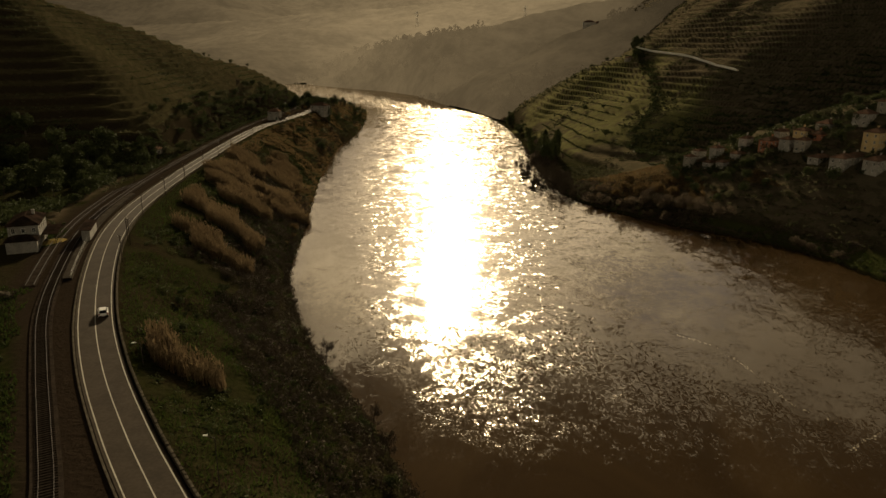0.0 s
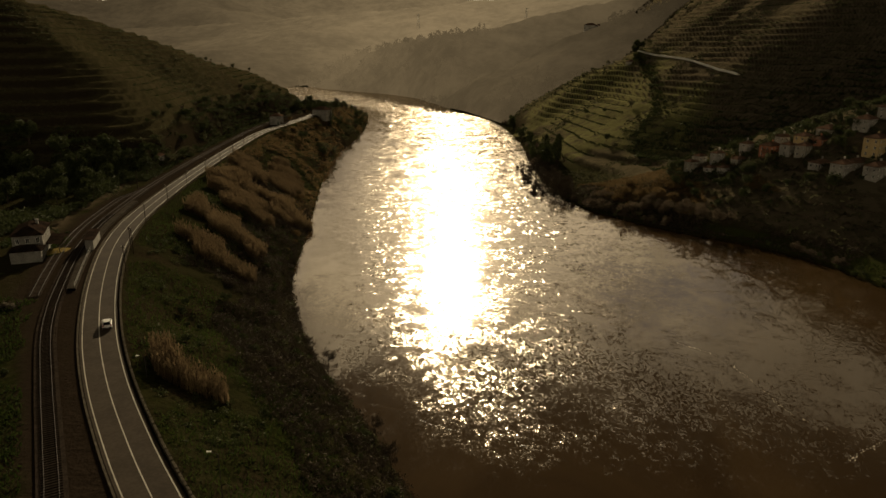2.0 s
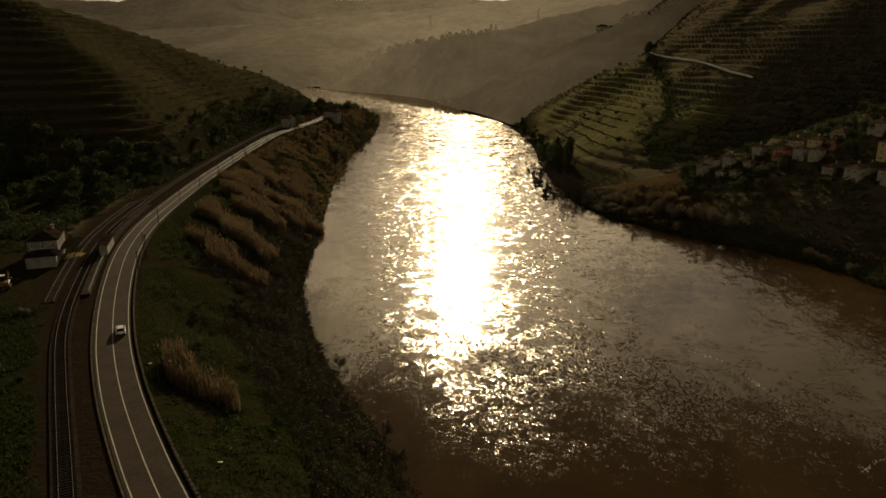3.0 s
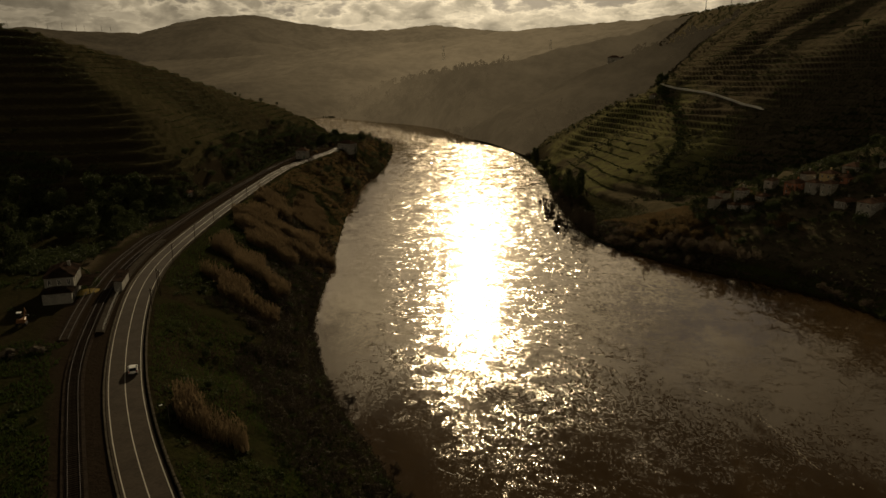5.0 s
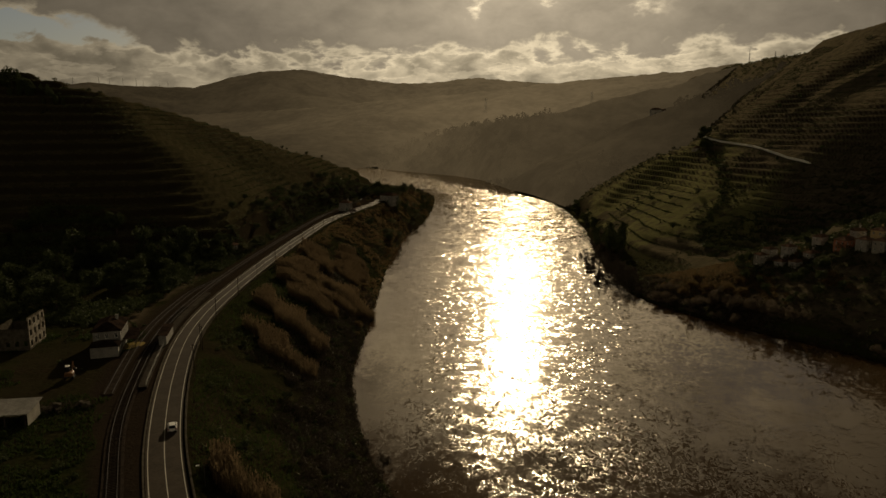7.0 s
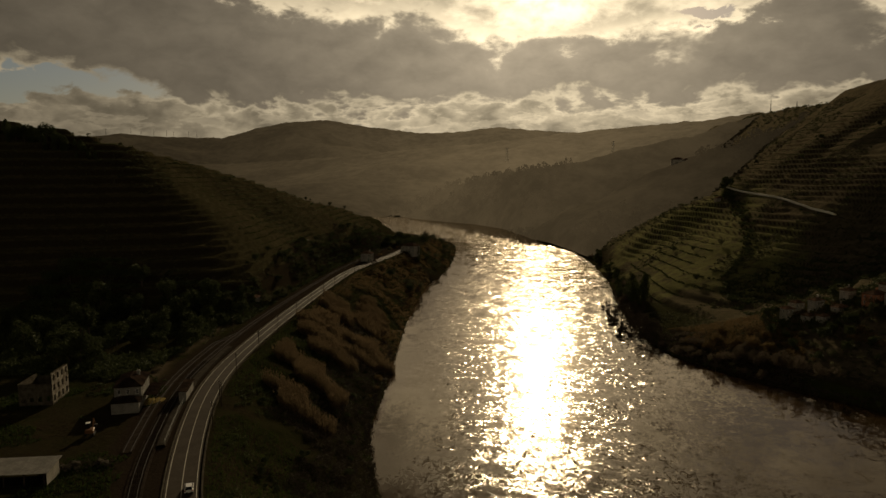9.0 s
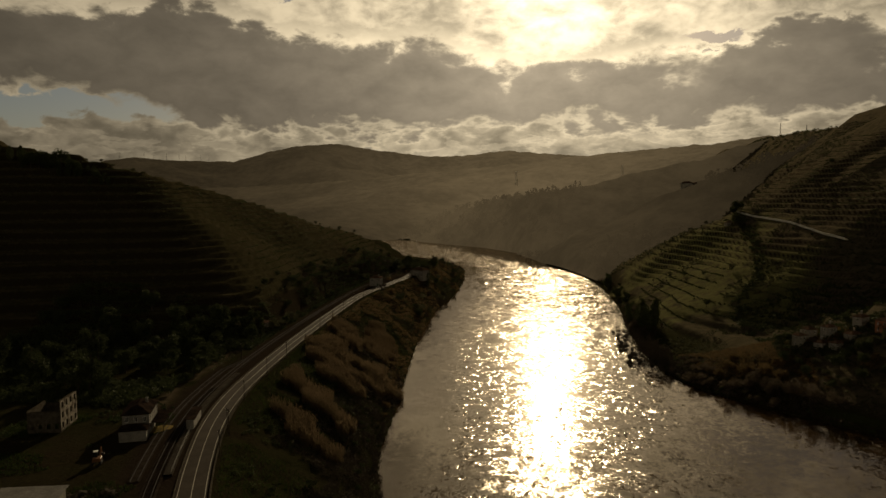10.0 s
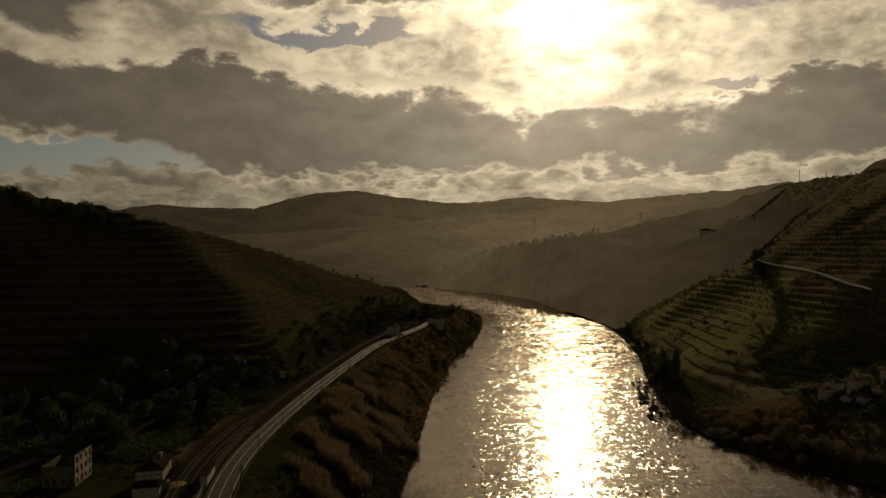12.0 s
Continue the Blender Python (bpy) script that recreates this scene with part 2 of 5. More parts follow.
    yard = k.math("MULTIPLY", k.math("MULTIPLY", k.band(qx, -134.0, -128.0), k.band(qx, -92.0, -98.0)), k.math("MULTIPLY", k.band(qy, 122.0, 128.0), k.band(qy, 182.0, 172.0)))
    col = k.mix(k.math("MULTIPLY", yard, 0.35), col, k.mix(fine, (0.020, 0.014, 0.009), (0.040, 0.028, 0.019)))
    # dark gravel of the railway strip and a worn cart track beside it
    strip = k.n("ShaderNodeAttribute", attribute_name="gravel").outputs["Fac"]
    col = k.mix(strip, col, k.mix(fine, (0.015, 0.0105, 0.0075), (0.034, 0.025, 0.018)))
    lane = k.n("ShaderNodeAttribute", attribute_name="lane").outputs["Fac"]
    col = k.mix(k.math("MULTIPLY", lane, k.band(mid, 0.3, 0.5)), col, k.mix(fine, (0.06, 0.046, 0.03), (0.11, 0.086, 0.058)))
    # darker brown on the steep risers
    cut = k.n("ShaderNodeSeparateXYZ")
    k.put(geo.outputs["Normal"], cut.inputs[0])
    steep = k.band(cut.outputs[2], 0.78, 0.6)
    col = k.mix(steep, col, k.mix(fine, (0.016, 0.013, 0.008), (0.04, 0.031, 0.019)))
    k.put(col, p.inputs["Base Color"])
    p.inputs["Roughness"].default_value = 0.95
    p.inputs["Specular IOR Level"].default_value = 0.0
    # sheen raised on the right slopes and green terraces to stand in for hazy backlight
    k.put(k.math("ADD", 0.012, k.math("MULTIPLY", k.math("MAXIMUM", k.math("MULTIPLY", dry, k.band(high.outputs[0], 0.0, 60.0)), sunlit_cover), 0.11)), p.inputs["Sheen Weight"])
    p.inputs["Sheen Roughness"].default_value = 0.45
    p.inputs["Sheen Tint"].default_value = (0.80, 0.66, 0.42, 1)
    bump = k.n("ShaderNodeBump")
    bump.inputs["Strength"].default_value = 0.7
    bump.inputs["Distance"].default_value = 0.5
    k.put(k.math("ADD", fine, k.math("MULTIPLY", mid, 2.0)), bump.inputs["Height"])
    k.put(bump.outputs[0], p.inputs["Normal"])
    return m


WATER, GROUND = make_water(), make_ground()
ASPHALT = mottled("worn_asphalt", (0.033, 0.0245, 0.0165), (0.054, 0.041, 0.028), 0.25, 0.82, 0.4, 0.01)
LINE = mottled("road_paint", (0.30, 0.28, 0.23), (0.46, 0.43, 0.36), 0.6, 0.7, 0.2, 0.004)

# ---- the lie of the land ----
# waterlines, road and railway as plan curves, y rising away from the start
LEFT_BANK = [(40, -400), (34, 0), (20, 55), (-4, 101), (-17, 130), (-36, 168), (-52, 219), (-58, 269), (-68, 352), (-76, 430), (-82, 532), (-79, 624), (-88, 784), (-112, 900), (-190, 1010), (-400, 1180), (-900, 1400), (-3000, 1800)]
RIGHT_BANK = [(230, -400), (205, 0), (172, 130), (150, 218), (142, 247), (127, 270), (104, 292), (85, 315), (65, 357), (60, 458), (64, 592), (52, 762), (10, 906), (-33, 1117), (-142, 1288), (-283, 1426), (-520, 1600), (-1000, 1800), (-3000, 2300)]
ROAD = [(30, -60), (-2, 20), (-20, 50), (-33.5, 68.4), (-44.0, 83.3), (-56.1, 102.3), (-68.0, 124.2), (-80.6, 152), (-91.7, 181.5), (-99, 209.3), (-104, 241), (-108.8, 282), (-112.5, 322), (-117, 382), (-119.8, 445), (-115.2, 500), (-110, 563), (-114, 640), (-125, 760), (-160, 900)]
RAIL = [(2, -60), (-25, 20), (-37, 50), (-46.4, 68.5), (-54.9, 83.2), (-66.0, 102.1), (-78.2, 124), (-88.6, 147.7), (-100.9, 181.3), (-108.7, 211.4), (-116, 258), (-121.5, 312.1), (-127, 393), (-130, 468), (-128, 540), (-128, 640), (-140, 760), (-175, 900)]
ROAD_Z = 24.0


def smooth_curve(points, step):
    """Catmull-Rom through plan points, at even steps."""
    p = np.array([points[0], *points, points[-1]], float)
    out = []
    for i in range(1, len(p) - 2):
        a, b, c, d = p[i - 1 : i + 3]
        n = max(2, int(np.hypot(*(c - b)) / step))
        s = (np.arange(n) / n)[:, None]
        out.append(0.5 * (2 * b + (c - a) * s + (2 * a - 5 * b + 4 * c - d) * s**2 + (3 * b - a - 3 * c + d) * s**3))
    return np.concatenate([*out, p[-1:]])


def x_at(curve, y):
    """The curve's x at a given y (the curves never turn back in y)."""
    return np.interp(y, curve[:, 1], curve[:, 0])


CL, CR, CROAD, CRAIL = (smooth_curve(c, 4.0) for c in (LEFT_BANK, RIGHT_BANK, ROAD, RAIL))
HILL_ROAD = smooth_curve([(200.5, 482), (195.4, 505), (190.5, 551), (185, 600), (180, 630), (177.5, 650), (179.5, 662)], 3.0)
SLOPE_L, SLOPE_R = (np.gradient(c[:, 0], c[:, 1]) for c in (CL, CR))


def wave(x, y, size, seed):
    """Smooth value noise of about -1 to 1, for arrays."""
    rng = np.random.default_rng(seed)
    table = rng.uniform(-1, 1, (64, 64))
    u, v = (0.857 * x + 0.515 * y) / size, (0.857 * y - 0.515 * x) / size
    i, j = np.floor(u).astype(int), np.floor(v).astype(int)
    a, b = u - i, v - j
    a, b = a * a * (3 - 2 * a), b * b * (3 - 2 * b)
    g = lambda m, n: table[m % 64, n % 64]
    return (g(i, j) * (1 - a) + g(i + 1, j) * a) * (1 - b) + (g(i, j + 1) * (1 - a) + g(i + 1, j + 1) * a) * b


def sstep(v, lo, hi):
    s = np.clip((v - lo) / (hi - lo), 0, 1)
    return s * s * (3 - 2 * s)


def smin(a, b, k):
    h = np.clip(0.5 + 0.5 * (b - a) / k, 0, 1)
    return b * (1 - h) + a * h - k * h * (1 - h)


def smax(a, b, k):
    return -smin(-a, -b, k)


# crests on the right: the long ridge, and the low spur that carries the village
RIDGE = [(365, 850, 178), (392, 1040, 182), (405, 1260, 196), (430, 1700, 200)]
VILLAGE_SPUR = [(92, 345, 3), (124, 350, 16), (156, 355, 26), (192, 352, 38), (240, 352, 57), (340, 370, 100)]


def ridge_line(x, y, crest, fall, blunt):
    """Height under a crest line that falls away evenly to both sides."""
    out = np.full(np.shape(x), -50.0)
    for (x0, y0, z0), (x1, y1, z1) in zip(crest, crest[1:]):
        ax, ay = x1 - x0, y1 - y0
        s = np.clip(((x - x0) * ax + (y - y0) * ay) / (ax * ax + ay * ay), 0, 1)
        d = np.hypot(x - x0 - s * ax, y - y0 - s * ay)
        out = np.maximum(out, z0 + s * (z1 - z0) - fall * (np.sqrt(d * d + blunt * blunt) - blunt))
    return out


STEPS = [True]
RISE_R = 4.2


def terraced(h, mask, rise):
    """Steps cut into a slope, riser a quarter of the tread."""
    if not STEPS[0]:
        return h
    n = h / rise
    f = n - np.floor(n)
    return h * (1 - mask) + (np.floor(n) + sstep(f, 0.68, 1.0)) * rise * mask


def height(x, y, steps=True):
    """Ground height in metres; steps off gives the slope before terracing."""
    STEPS[0] = steps
    x, y = np.asarray(x, float), np.asarray(y, float)
    xl, xr, xo, xt = x_at(CL, y), x_at(CR, y), x_at(CROAD, y), x_at(CRAIL, y)
    # turn distance along x into distance across the bank
    nl = 1 / np.sqrt(1 + np.interp(y, CL[:, 1], SLOPE_L) ** 2)
    nr = 1 / np.sqrt(1 + np.interp(y, CR[:, 1], SLOPE_R) ** 2)
    dl, dr = (xl - x) * nl, (x - xr) * nr
    rough = 2.2 * wave(x, y, 26, 1) + 1.0 * wave(x, y, 9, 2) + 0.35 * wave(x, y, 3.5, 3)
    # left: bank up to the road, level strip with the railway, then the terraced hill
    reach = np.maximum((xl - (xo + 5)) * nl, 12)
    s = dl / reach
    bank = 24 * np.clip(s, 0, 1) ** 0.85 + rough * sstep(s, 0.0, 0.2) * sstep(1.0 - s, 0.0, 0.2)
    flat = np.interp(y, [0, 120, 200, 280, 600, 900], [60, 52, 42, 9, 8, 30])
    dh = (xt - x) - flat
    # two faces: one looks over the river, one back over the station; a spur runs where they meet
    bumps = 3 * wave(x, y, 60, 5) + 0.8 * wave(x, y, 24, 9)
    rise = np.maximum(xt - x, 0)
    face_a = 24 + 8 * sstep(rise, 4, 14) + 0.65 * np.maximum(rise - 5, 0) + bumps
    face_b = 23 + 0.2 * (-126 - x) + 0.53 * (y - 290) + bumps
    along = y + 0.9 * (x + 280)
    crest = np.interp(along, [-200, 100, 315, 401, 534, 600, 666, 781, 926, 1050], [170, 158, 134, 116, 92, 80, 64, 48, 28, 5])
    hill = smin(smin(face_a, face_b, 16), crest + 4 * wave(x, y, 80, 6) + 1.5 * wave(x, y, 22, 7), 9)
    cut = sstep(hill, 29, 34) * (0.80 + 0.18 * sstep(wave(x, y, 55, 8), -0.8, -0.4))
    back = sstep(face_a - face_b, -6, 6)
    hill = terraced(hill, cut, 3.0) * (1 - back) + terraced(hill, cut, 5.2) * back + rough * 0.2 * sstep(hill, 26, 32)
    hill = np.where(dh > 0, 24 + np.maximum(hill - 24, 0.0) * sstep(dh, -4, 8), 24)
    cape = np.interp(y, [640, 760, 960], [24, 18, 3])
    left = np.where(s < 1, bank * np.where(y > 640, cape / 24, 1), np.where(y > 640, smin(hill, cape + np.maximum(dh, 0) * 0.5, 6), np.where(dh > 0, hill, ROAD_Z) - 0.15))
    left = np.where(dl < 0, -np.minimum(-dl * 0.4, 5), left)
    # right: terraced slope over the river, ended by a spur; the long ridge above
    grade = np.interp(y, [0, 260, 330, 400, 480, 600, 900], [0.25, 0.26, 0.15, 0.13, 0.39, 0.59, 0.60])
    lumps = (4.5 * wave(x, y, 110, 11) + 1.6 * wave(x, y, 34, 15)) * sstep(dr, 20, 120)
    slope = 1.5 + grade * np.maximum(dr - 6, 0) + lumps
    slope = slope + 0.12 * np.maximum(dr - 80, 0) * sstep(-y, -600, -500) + 12 * sstep(dr, 3, 25) * sstep(y, 600, 680) - 6 * np.exp(-(((y - 425) / 40) ** 2)) * sstep(dr, 40, 110)
    edge_y = np.interp(x, [64, 84, 111, 135, 159, 178, 260, 361, 600], [705, 715, 696, 684, 674, 668, 735, 850, 1000])
    edge_z = np.interp(x, [58, 64, 84, 111, 135, 159, 178, 260, 361, 600], [2, 6, 25, 40, 54, 65, 76, 122, 190, 230]) + 0.2 * lumps
    past = y - edge_y
    spur = smin(slope, edge_z + 0.02 * past, 3) - 0.42 * np.maximum(past, 0) ** 2 / (np.maximum(past, 0) + 14)
    main = ridge_line(x, y, RIDGE, 0.8, 16) + 0.8 * lumps + 3 * wave(x, y, 40, 13)
    village = ridge_line(x, y, VILLAGE_SPUR, 0.42, 10) + 0.2 * lumps
    floor_z = 1.5 + 0.12 * np.clip(dr - 6, 0, 60)
    slope = smax(smax(smin(spur, 192 + 0 * x, 20), smax(main, village, 4), 6), floor_z, 3)
    slope = smin(slope, 1.5 + 0.85 * np.maximum(dr - 3, 0), 3)
    slope = slope + 2.2 * wave(x, y, 48, 16) * sstep(dr, 20, 60)
    right = terraced(slope, 0.9 * sstep(-y, -1010, -930) * sstep(dr, 14, 30) * sstep(wave(x, y, 90, 14), -0.5, 0.0) * (1 - np.exp(-(((x - x_at(HILL_ROAD, y)) / 9) ** 2)) * sstep(y, 440, 460) * sstep(-y, -690, -670)), RISE_R) + rough * 0.3 * sstep(dr, 4, 20)
    right = np.where(dr < 0, -np.minimum(-dr * 0.4, 5), right)
    h = np.where(x < 0.5 * (xl + xr), left, right)
    return h


def stretched(lo, hi, step, ends):
    core = np.arange(lo, hi + step, step)
    out, a, b, g = [core], [], [], step
    p, q = lo, hi
    while p > ends[0] or q < ends[1]:
        g *= 1.12
        p, q = p - g, core[-1] + (q - core[-1]) + g
        if p > ends[0] - g:
            a.append(p)
        if q < ends[1] + g:
            b.append(q)
    return np.concatenate([a[::-1], core, b])


def sheet(name, xs, ys, h, mat):
    nx, ny = len(xs), len(ys)
    gx, gy = np.meshgrid(xs, ys)
    co = np.stack([gx, gy, h(gx, gy)], -1).reshape(-1, 3)
    i = (np.arange(ny - 1)[:, None] * nx + np.arange(nx - 1)).ravel()
    faces = np.stack([i, i + 1, i + 1 + nx, i + nx], -1)
    me = bpy.data.meshes.new(name)
    me.vertices.add(len(co))
    me.vertices.foreach_set("co", co.ravel())
    me.loops.add(faces.size)
    me.loops.foreach_set("vertex_index", faces.ravel().astype(np.int32))
    me.polygons.add(len(faces))
    me.polygons.foreach_set("loop_start", np.arange(0, faces.size, 4, dtype=np.int32))
    me.polygons.foreach_set("use_smooth", np.ones(len(faces), bool))
    me.update(calc_edges=True)
    me.materials.append(mat)
    return new(name, me)


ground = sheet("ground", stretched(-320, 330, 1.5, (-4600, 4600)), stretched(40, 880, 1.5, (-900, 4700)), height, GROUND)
at = np.empty(len(ground.data.vertices) * 3)
ground.data.vertices.foreach_get("co", at)
at = at.reshape(-1, 3)
from_rail = at[:, 0] - x_at(CRAIL, at[:, 1])
ragged = 1.2 * wave(at[:, 0], at[:, 1], 7, 21)
strip = sstep(from_rail + ragged, -5.0, -3.2) * sstep(-at[:, 0], -x_at(CROAD, at[:, 1]) - 3.5, -x_at(CROAD, at[:, 1]) - 2.0)
strip = np.maximum(strip, sstep(from_rail + ragged, -10.5, -8.5) * sstep(-from_rail, -1.0, 2.0) * sstep(at[:, 1], 122, 140) * sstep(-at[:, 1], -265, -240))
lane = np.exp(-(((from_rail + 13 - 4 * sstep(at[:, 1], 230, 300) + ragged) / 2.2) ** 2)) * sstep(at[:, 1], 186, 200) * sstep(-at[:, 1], -340, -300)
for name, values in (("gravel", strip), ("lane", lane)):
    ground.data.attributes.new(name, "FLOAT", "POINT").data.foreach_set("value", values)
tagged(ground, "steep terraced valley slopes of grass, scrub and schist", "ground", kind="structure")

wx, wy = stretched(-140, 270, 8.0, (-3000, 900)), stretched(20, 1000, 8.0, (-900, 2500))
water = sheet("water", wx, wy, lambda x, y: 0 * x, WATER)
gx, gy = np.meshgrid(wx, wy)
off_bank = x_at(CL, gy) * 0 + gx - x_at(CL, gy)
race = np.exp(-(((gx - 34 - 0.05 * (gy - 150)) / 20) ** 2)) * sstep(gy, 105, 150) * sstep(-gy, -420, -230)
slack = sstep(gx - 0.06 * gy, 34, 62) * sstep(-gy, -420, -280)
lively = 0.24 + 0.76 * sstep(off_bank, 4, 34) * sstep(gy, 96, 138) * (1 - 0.78 * slack) * (1 - 0.5 * sstep(gx - 0.2 * gy, 50, 115)) + 0.3 * race
flow = water.data.attributes.new("lively", "FLOAT", "POINT")
flow.data.foreach_set("value", lively.ravel())
tagged(water, "wide muddy brown river with rippled glinting surface", "river", kind="structure")


# ---- mesh helpers ----
def link(name, bm, mat, parent=None, label="", smooth=False):
    me = bpy.data.meshes.new(name)
    bm.normal_update()
    bm.to_mesh(me)
    bm.free()
    me.materials.append(mat)
    if smooth:
        me.polygons.foreach_set("use_smooth", np.ones(len(me.polygons), bool))
    ob = new(name, me)
    if parent:
        ob.parent = parent
    if label:
        tagged(ob, label)
    return ob


part = link


def ribbon(curve, offset, width, z, thick=0.12, wander=0.0):
    """A strip of a given width along a plan curve, with depth."""
    d = np.gradient(curve, axis=0)
    d /= np.hypot(d[:, 0], d[:, 1])[:, None]
    nrm = np.stack([d[:, 1], -d[:, 0]], -1)
    bm = bmesh.new()
    rows = []
    for p, n in zip(curve, nrm):
        a, b = p + n * (offset - width / 2), p + n * (offset + width / 2)
        rows.append([bm.verts.new((*a, z - thick)), bm.verts.new((*a, z)), bm.verts.new((*b, z)), bm.verts.new((*b, z - thick))])
    for r, s in zip(rows, rows[1:]):
        for i in range(3):
            bm.faces.new((r[i], r[i + 1], s[i + 1], s[i]))
    return bm


# ---- road ----
FINE_ROAD = smooth_curve(ROAD, 2.0)
DRAWN_ROAD = FINE_ROAD[FINE_ROAD[:, 1] < 592]
road = link("road", ribbon(DRAWN_ROAD, 0, 6.9, ROAD_Z + 0.06, 0.5), ASPHALT)
tagged(road, "two-lane worn asphalt road curving along the river", "road", kind="structure")
for off in (-2.95, 0, 2.95):
    part("marking", ribbon(DRAWN_ROAD, off, 0.17, ROAD_Z + 0.068, 0.006), LINE, road)


def box(bm, size, at=(0, 0, 0), turn=0.0, bevel=0.0):
    """A box standing on at, turned about z in degrees."""
    made = bmesh.ops.create_cube(bm, size=1.0, matrix=pose(at[0], at[1], at[2] + size[2] / 2, 0, 0, turn) @ Matrix.Diagonal((*size, 1)))
    if bevel:
        edges = list({e for v in made["verts"] for e in v.link_edges})
        bmesh.ops.bevel(bm, geom=edges, offset=bevel, segments=1, affect="EDGES")
    return bm


def rod(bm, a, b, r0, r1=None, sides=6):
    """A tapered bar from a to b."""
    a, b = Vector(a), Vector(b)
    turn = (b - a).to_track_quat("Z", "Y").to_matrix().to_4x4()
    m = Matrix.Translation((a + b) / 2) @ turn
    bmesh.ops.create_cone(bm, cap_ends=True, segments=sides, radius1=r0, radius2=r1 if r1 is not None else r0, depth=(b - a).length, matrix=m)
    return bm


def ground_z(x, y):
    return float(height(np.array([float(x)]), np.array([float(y)]))[0])


def base(name, x, y, z, turn=0.0):
    ob = new(name)
    ob.matrix_basis = pose(x, y, z, 0, 0, turn)
    return ob


WHITE = mottled("limewash", (0.24, 0.23, 0.21), (0.42, 0.40, 0.365), 0.35, 0.85, 0.3, 0.02, random_tone=0.08)
# the same limewash darkened, with the shade on station and shelter walls in its colour
SHADED_WHITE = mottled("shaded_limewash", (0.17, 0.162, 0.148), (0.30, 0.288, 0.26), 0.35, 0.85, 0.3, 0.02)
OCHRE = mottled("ochre_render", (0.50, 0.38, 0.20), (0.62, 0.48, 0.27), 0.4, 0.9, 0.3, 0.02)
PINK = mottled("faded_red_render", (0.38, 0.16, 0.10), (0.48, 0.23, 0.15), 0.4, 0.9, 0.3, 0.02)
GREY = mottled("grey_render", (0.26, 0.24, 0.21), (0.38, 0.36, 0.31), 0.4, 0.9, 0.4, 0.02)
STONE = mottled("granite", (0.055, 0.047, 0.036), (0.12, 0.105, 0.082), 0.9, 0.9, 0.6, 0.04, random_tone=0.2)
CONCRETE = mottled("concrete", (0.04, 0.034, 0.028), (0.08, 0.07, 0.057), 0.5, 0.9, 0.4, 0.02)
BALLAST = mottled("ballast", (0.024, 0.018, 0.014), (0.05, 0.04, 0.032), 0.5, 0.95, 1.0, 0.08)
STEEL = mottled("worn_steel", (0.020, 0.015, 0.012), (0.042, 0.033, 0.026), 2.0, 0.72, 0.2, 0.004)
GALV = mottled("galvanised_steel", (0.40, 0.40, 0.38), (0.55, 0.55, 0.52), 1.5, 0.45, 0.2, 0.004, metal=0.7)
WOOD = mottled("weathered_wood", (0.03, 0.023, 0.017), (0.07, 0.055, 0.04), 1.5, 0.9, 0.5, 0.01, random_tone=0.15)
TIE = mottled("oiled_sleeper_wood", (0.022, 0.017, 0.013), (0.044, 0.035, 0.028), 1.5, 0.92, 0.5, 0.01, random_tone=0.2)
FRAME = mottled("painted_frame", (0.66, 0.65, 0.60), (0.78, 0.77, 0.72), 1.0, 0.6, 0.2, 0.004)
DOOR = mottled("dark_green_paint", (0.03, 0.06, 0.04), (0.05, 0.09, 0.06), 1.0, 0.6, 0.2, 0.004)
SHEET = mottled("fibre_cement_sheet", (0.17, 0.162, 0.148), (0.28, 0.268, 0.245), 0.3, 0.85, 0.4, 0.03)
BLACK = mottled("rubber", (0.012, 0.012, 0.012), (0.03, 0.03, 0.03), 3.0, 0.8, 0.2, 0.004)
ORANGE = mottled("orange_paint", (0.13, 0.055, 0.02), (0.20, 0.09, 0.03), 1.5, 0.5, 0.2, 0.006)
LAMP_RED = mottled("red_lens", (0.30, 0.01, 0.01), (0.40, 0.02, 0.015), 4.0, 0.25, 0.0)
CAR_PAINT = mottled("white_car_paint", (0.74, 0.74, 0.72), (0.80, 0.80, 0.78), 1.0, 0.25, 0.0, spec=0.6)


def make_glass():
    m, k, p = material("dark_glass")
    p.inputs["Base Color"].default_value = (0.015, 0.017, 0.02, 1)
    p.inputs["Roughness"].default_value = 0.08
    pos = k.n("ShaderNodeTexCoord").outputs["Object"]
    node = k.n("ShaderNodeBump")
    node.inputs["Strength"].default_value = 0.05
    k.put(k.noise(1.5, 2.0, 0.5, pos), node.inputs["Height"])
    k.put(node.outputs[0], p.inputs["Normal"])
    return m


def make_tiles(name, a, b, lichen):
    m, k, p = material(name)
    pos = k.n("ShaderNodeTexCoord").outputs["Object"]
    r = k.n("ShaderNodeObjectInfo").outputs["Random"]
    patch, grain = k.noise(0.4, 4.0, 0.6, pos), k.noise(6.0, 3.0, 0.6, pos)
    col = k.mix(k.band(patch, 0.35, 0.65), a, b)
    col = k.mix(k.math("MULTIPLY", k.band(grain, 0.5, 0.7), 0.5), col, lichen)
    tone = k.math("ADD", 0.75, k.math("MULTIPLY", r, 0.5))
    k.put(k.mix(1.0, col, k.xyz(tone, tone, tone), "MULTIPLY"), p.inputs["Base Color"])
    p.inputs["Roughness"].default_value = 0.9
    p.inputs["Specular IOR Level"].default_value = 0.0
    wave_x = k.n("ShaderNodeTexWave", bands_direction="X")
    wave_x.inputs["Scale"].default_value = 1.4
    k.put(pos, wave_x.inputs["Vector"])
    node = k.n("ShaderNodeBump")
    node.inputs["Strength"].default_value = 0.8
    node.inputs["Distance"].default_value = 0.08
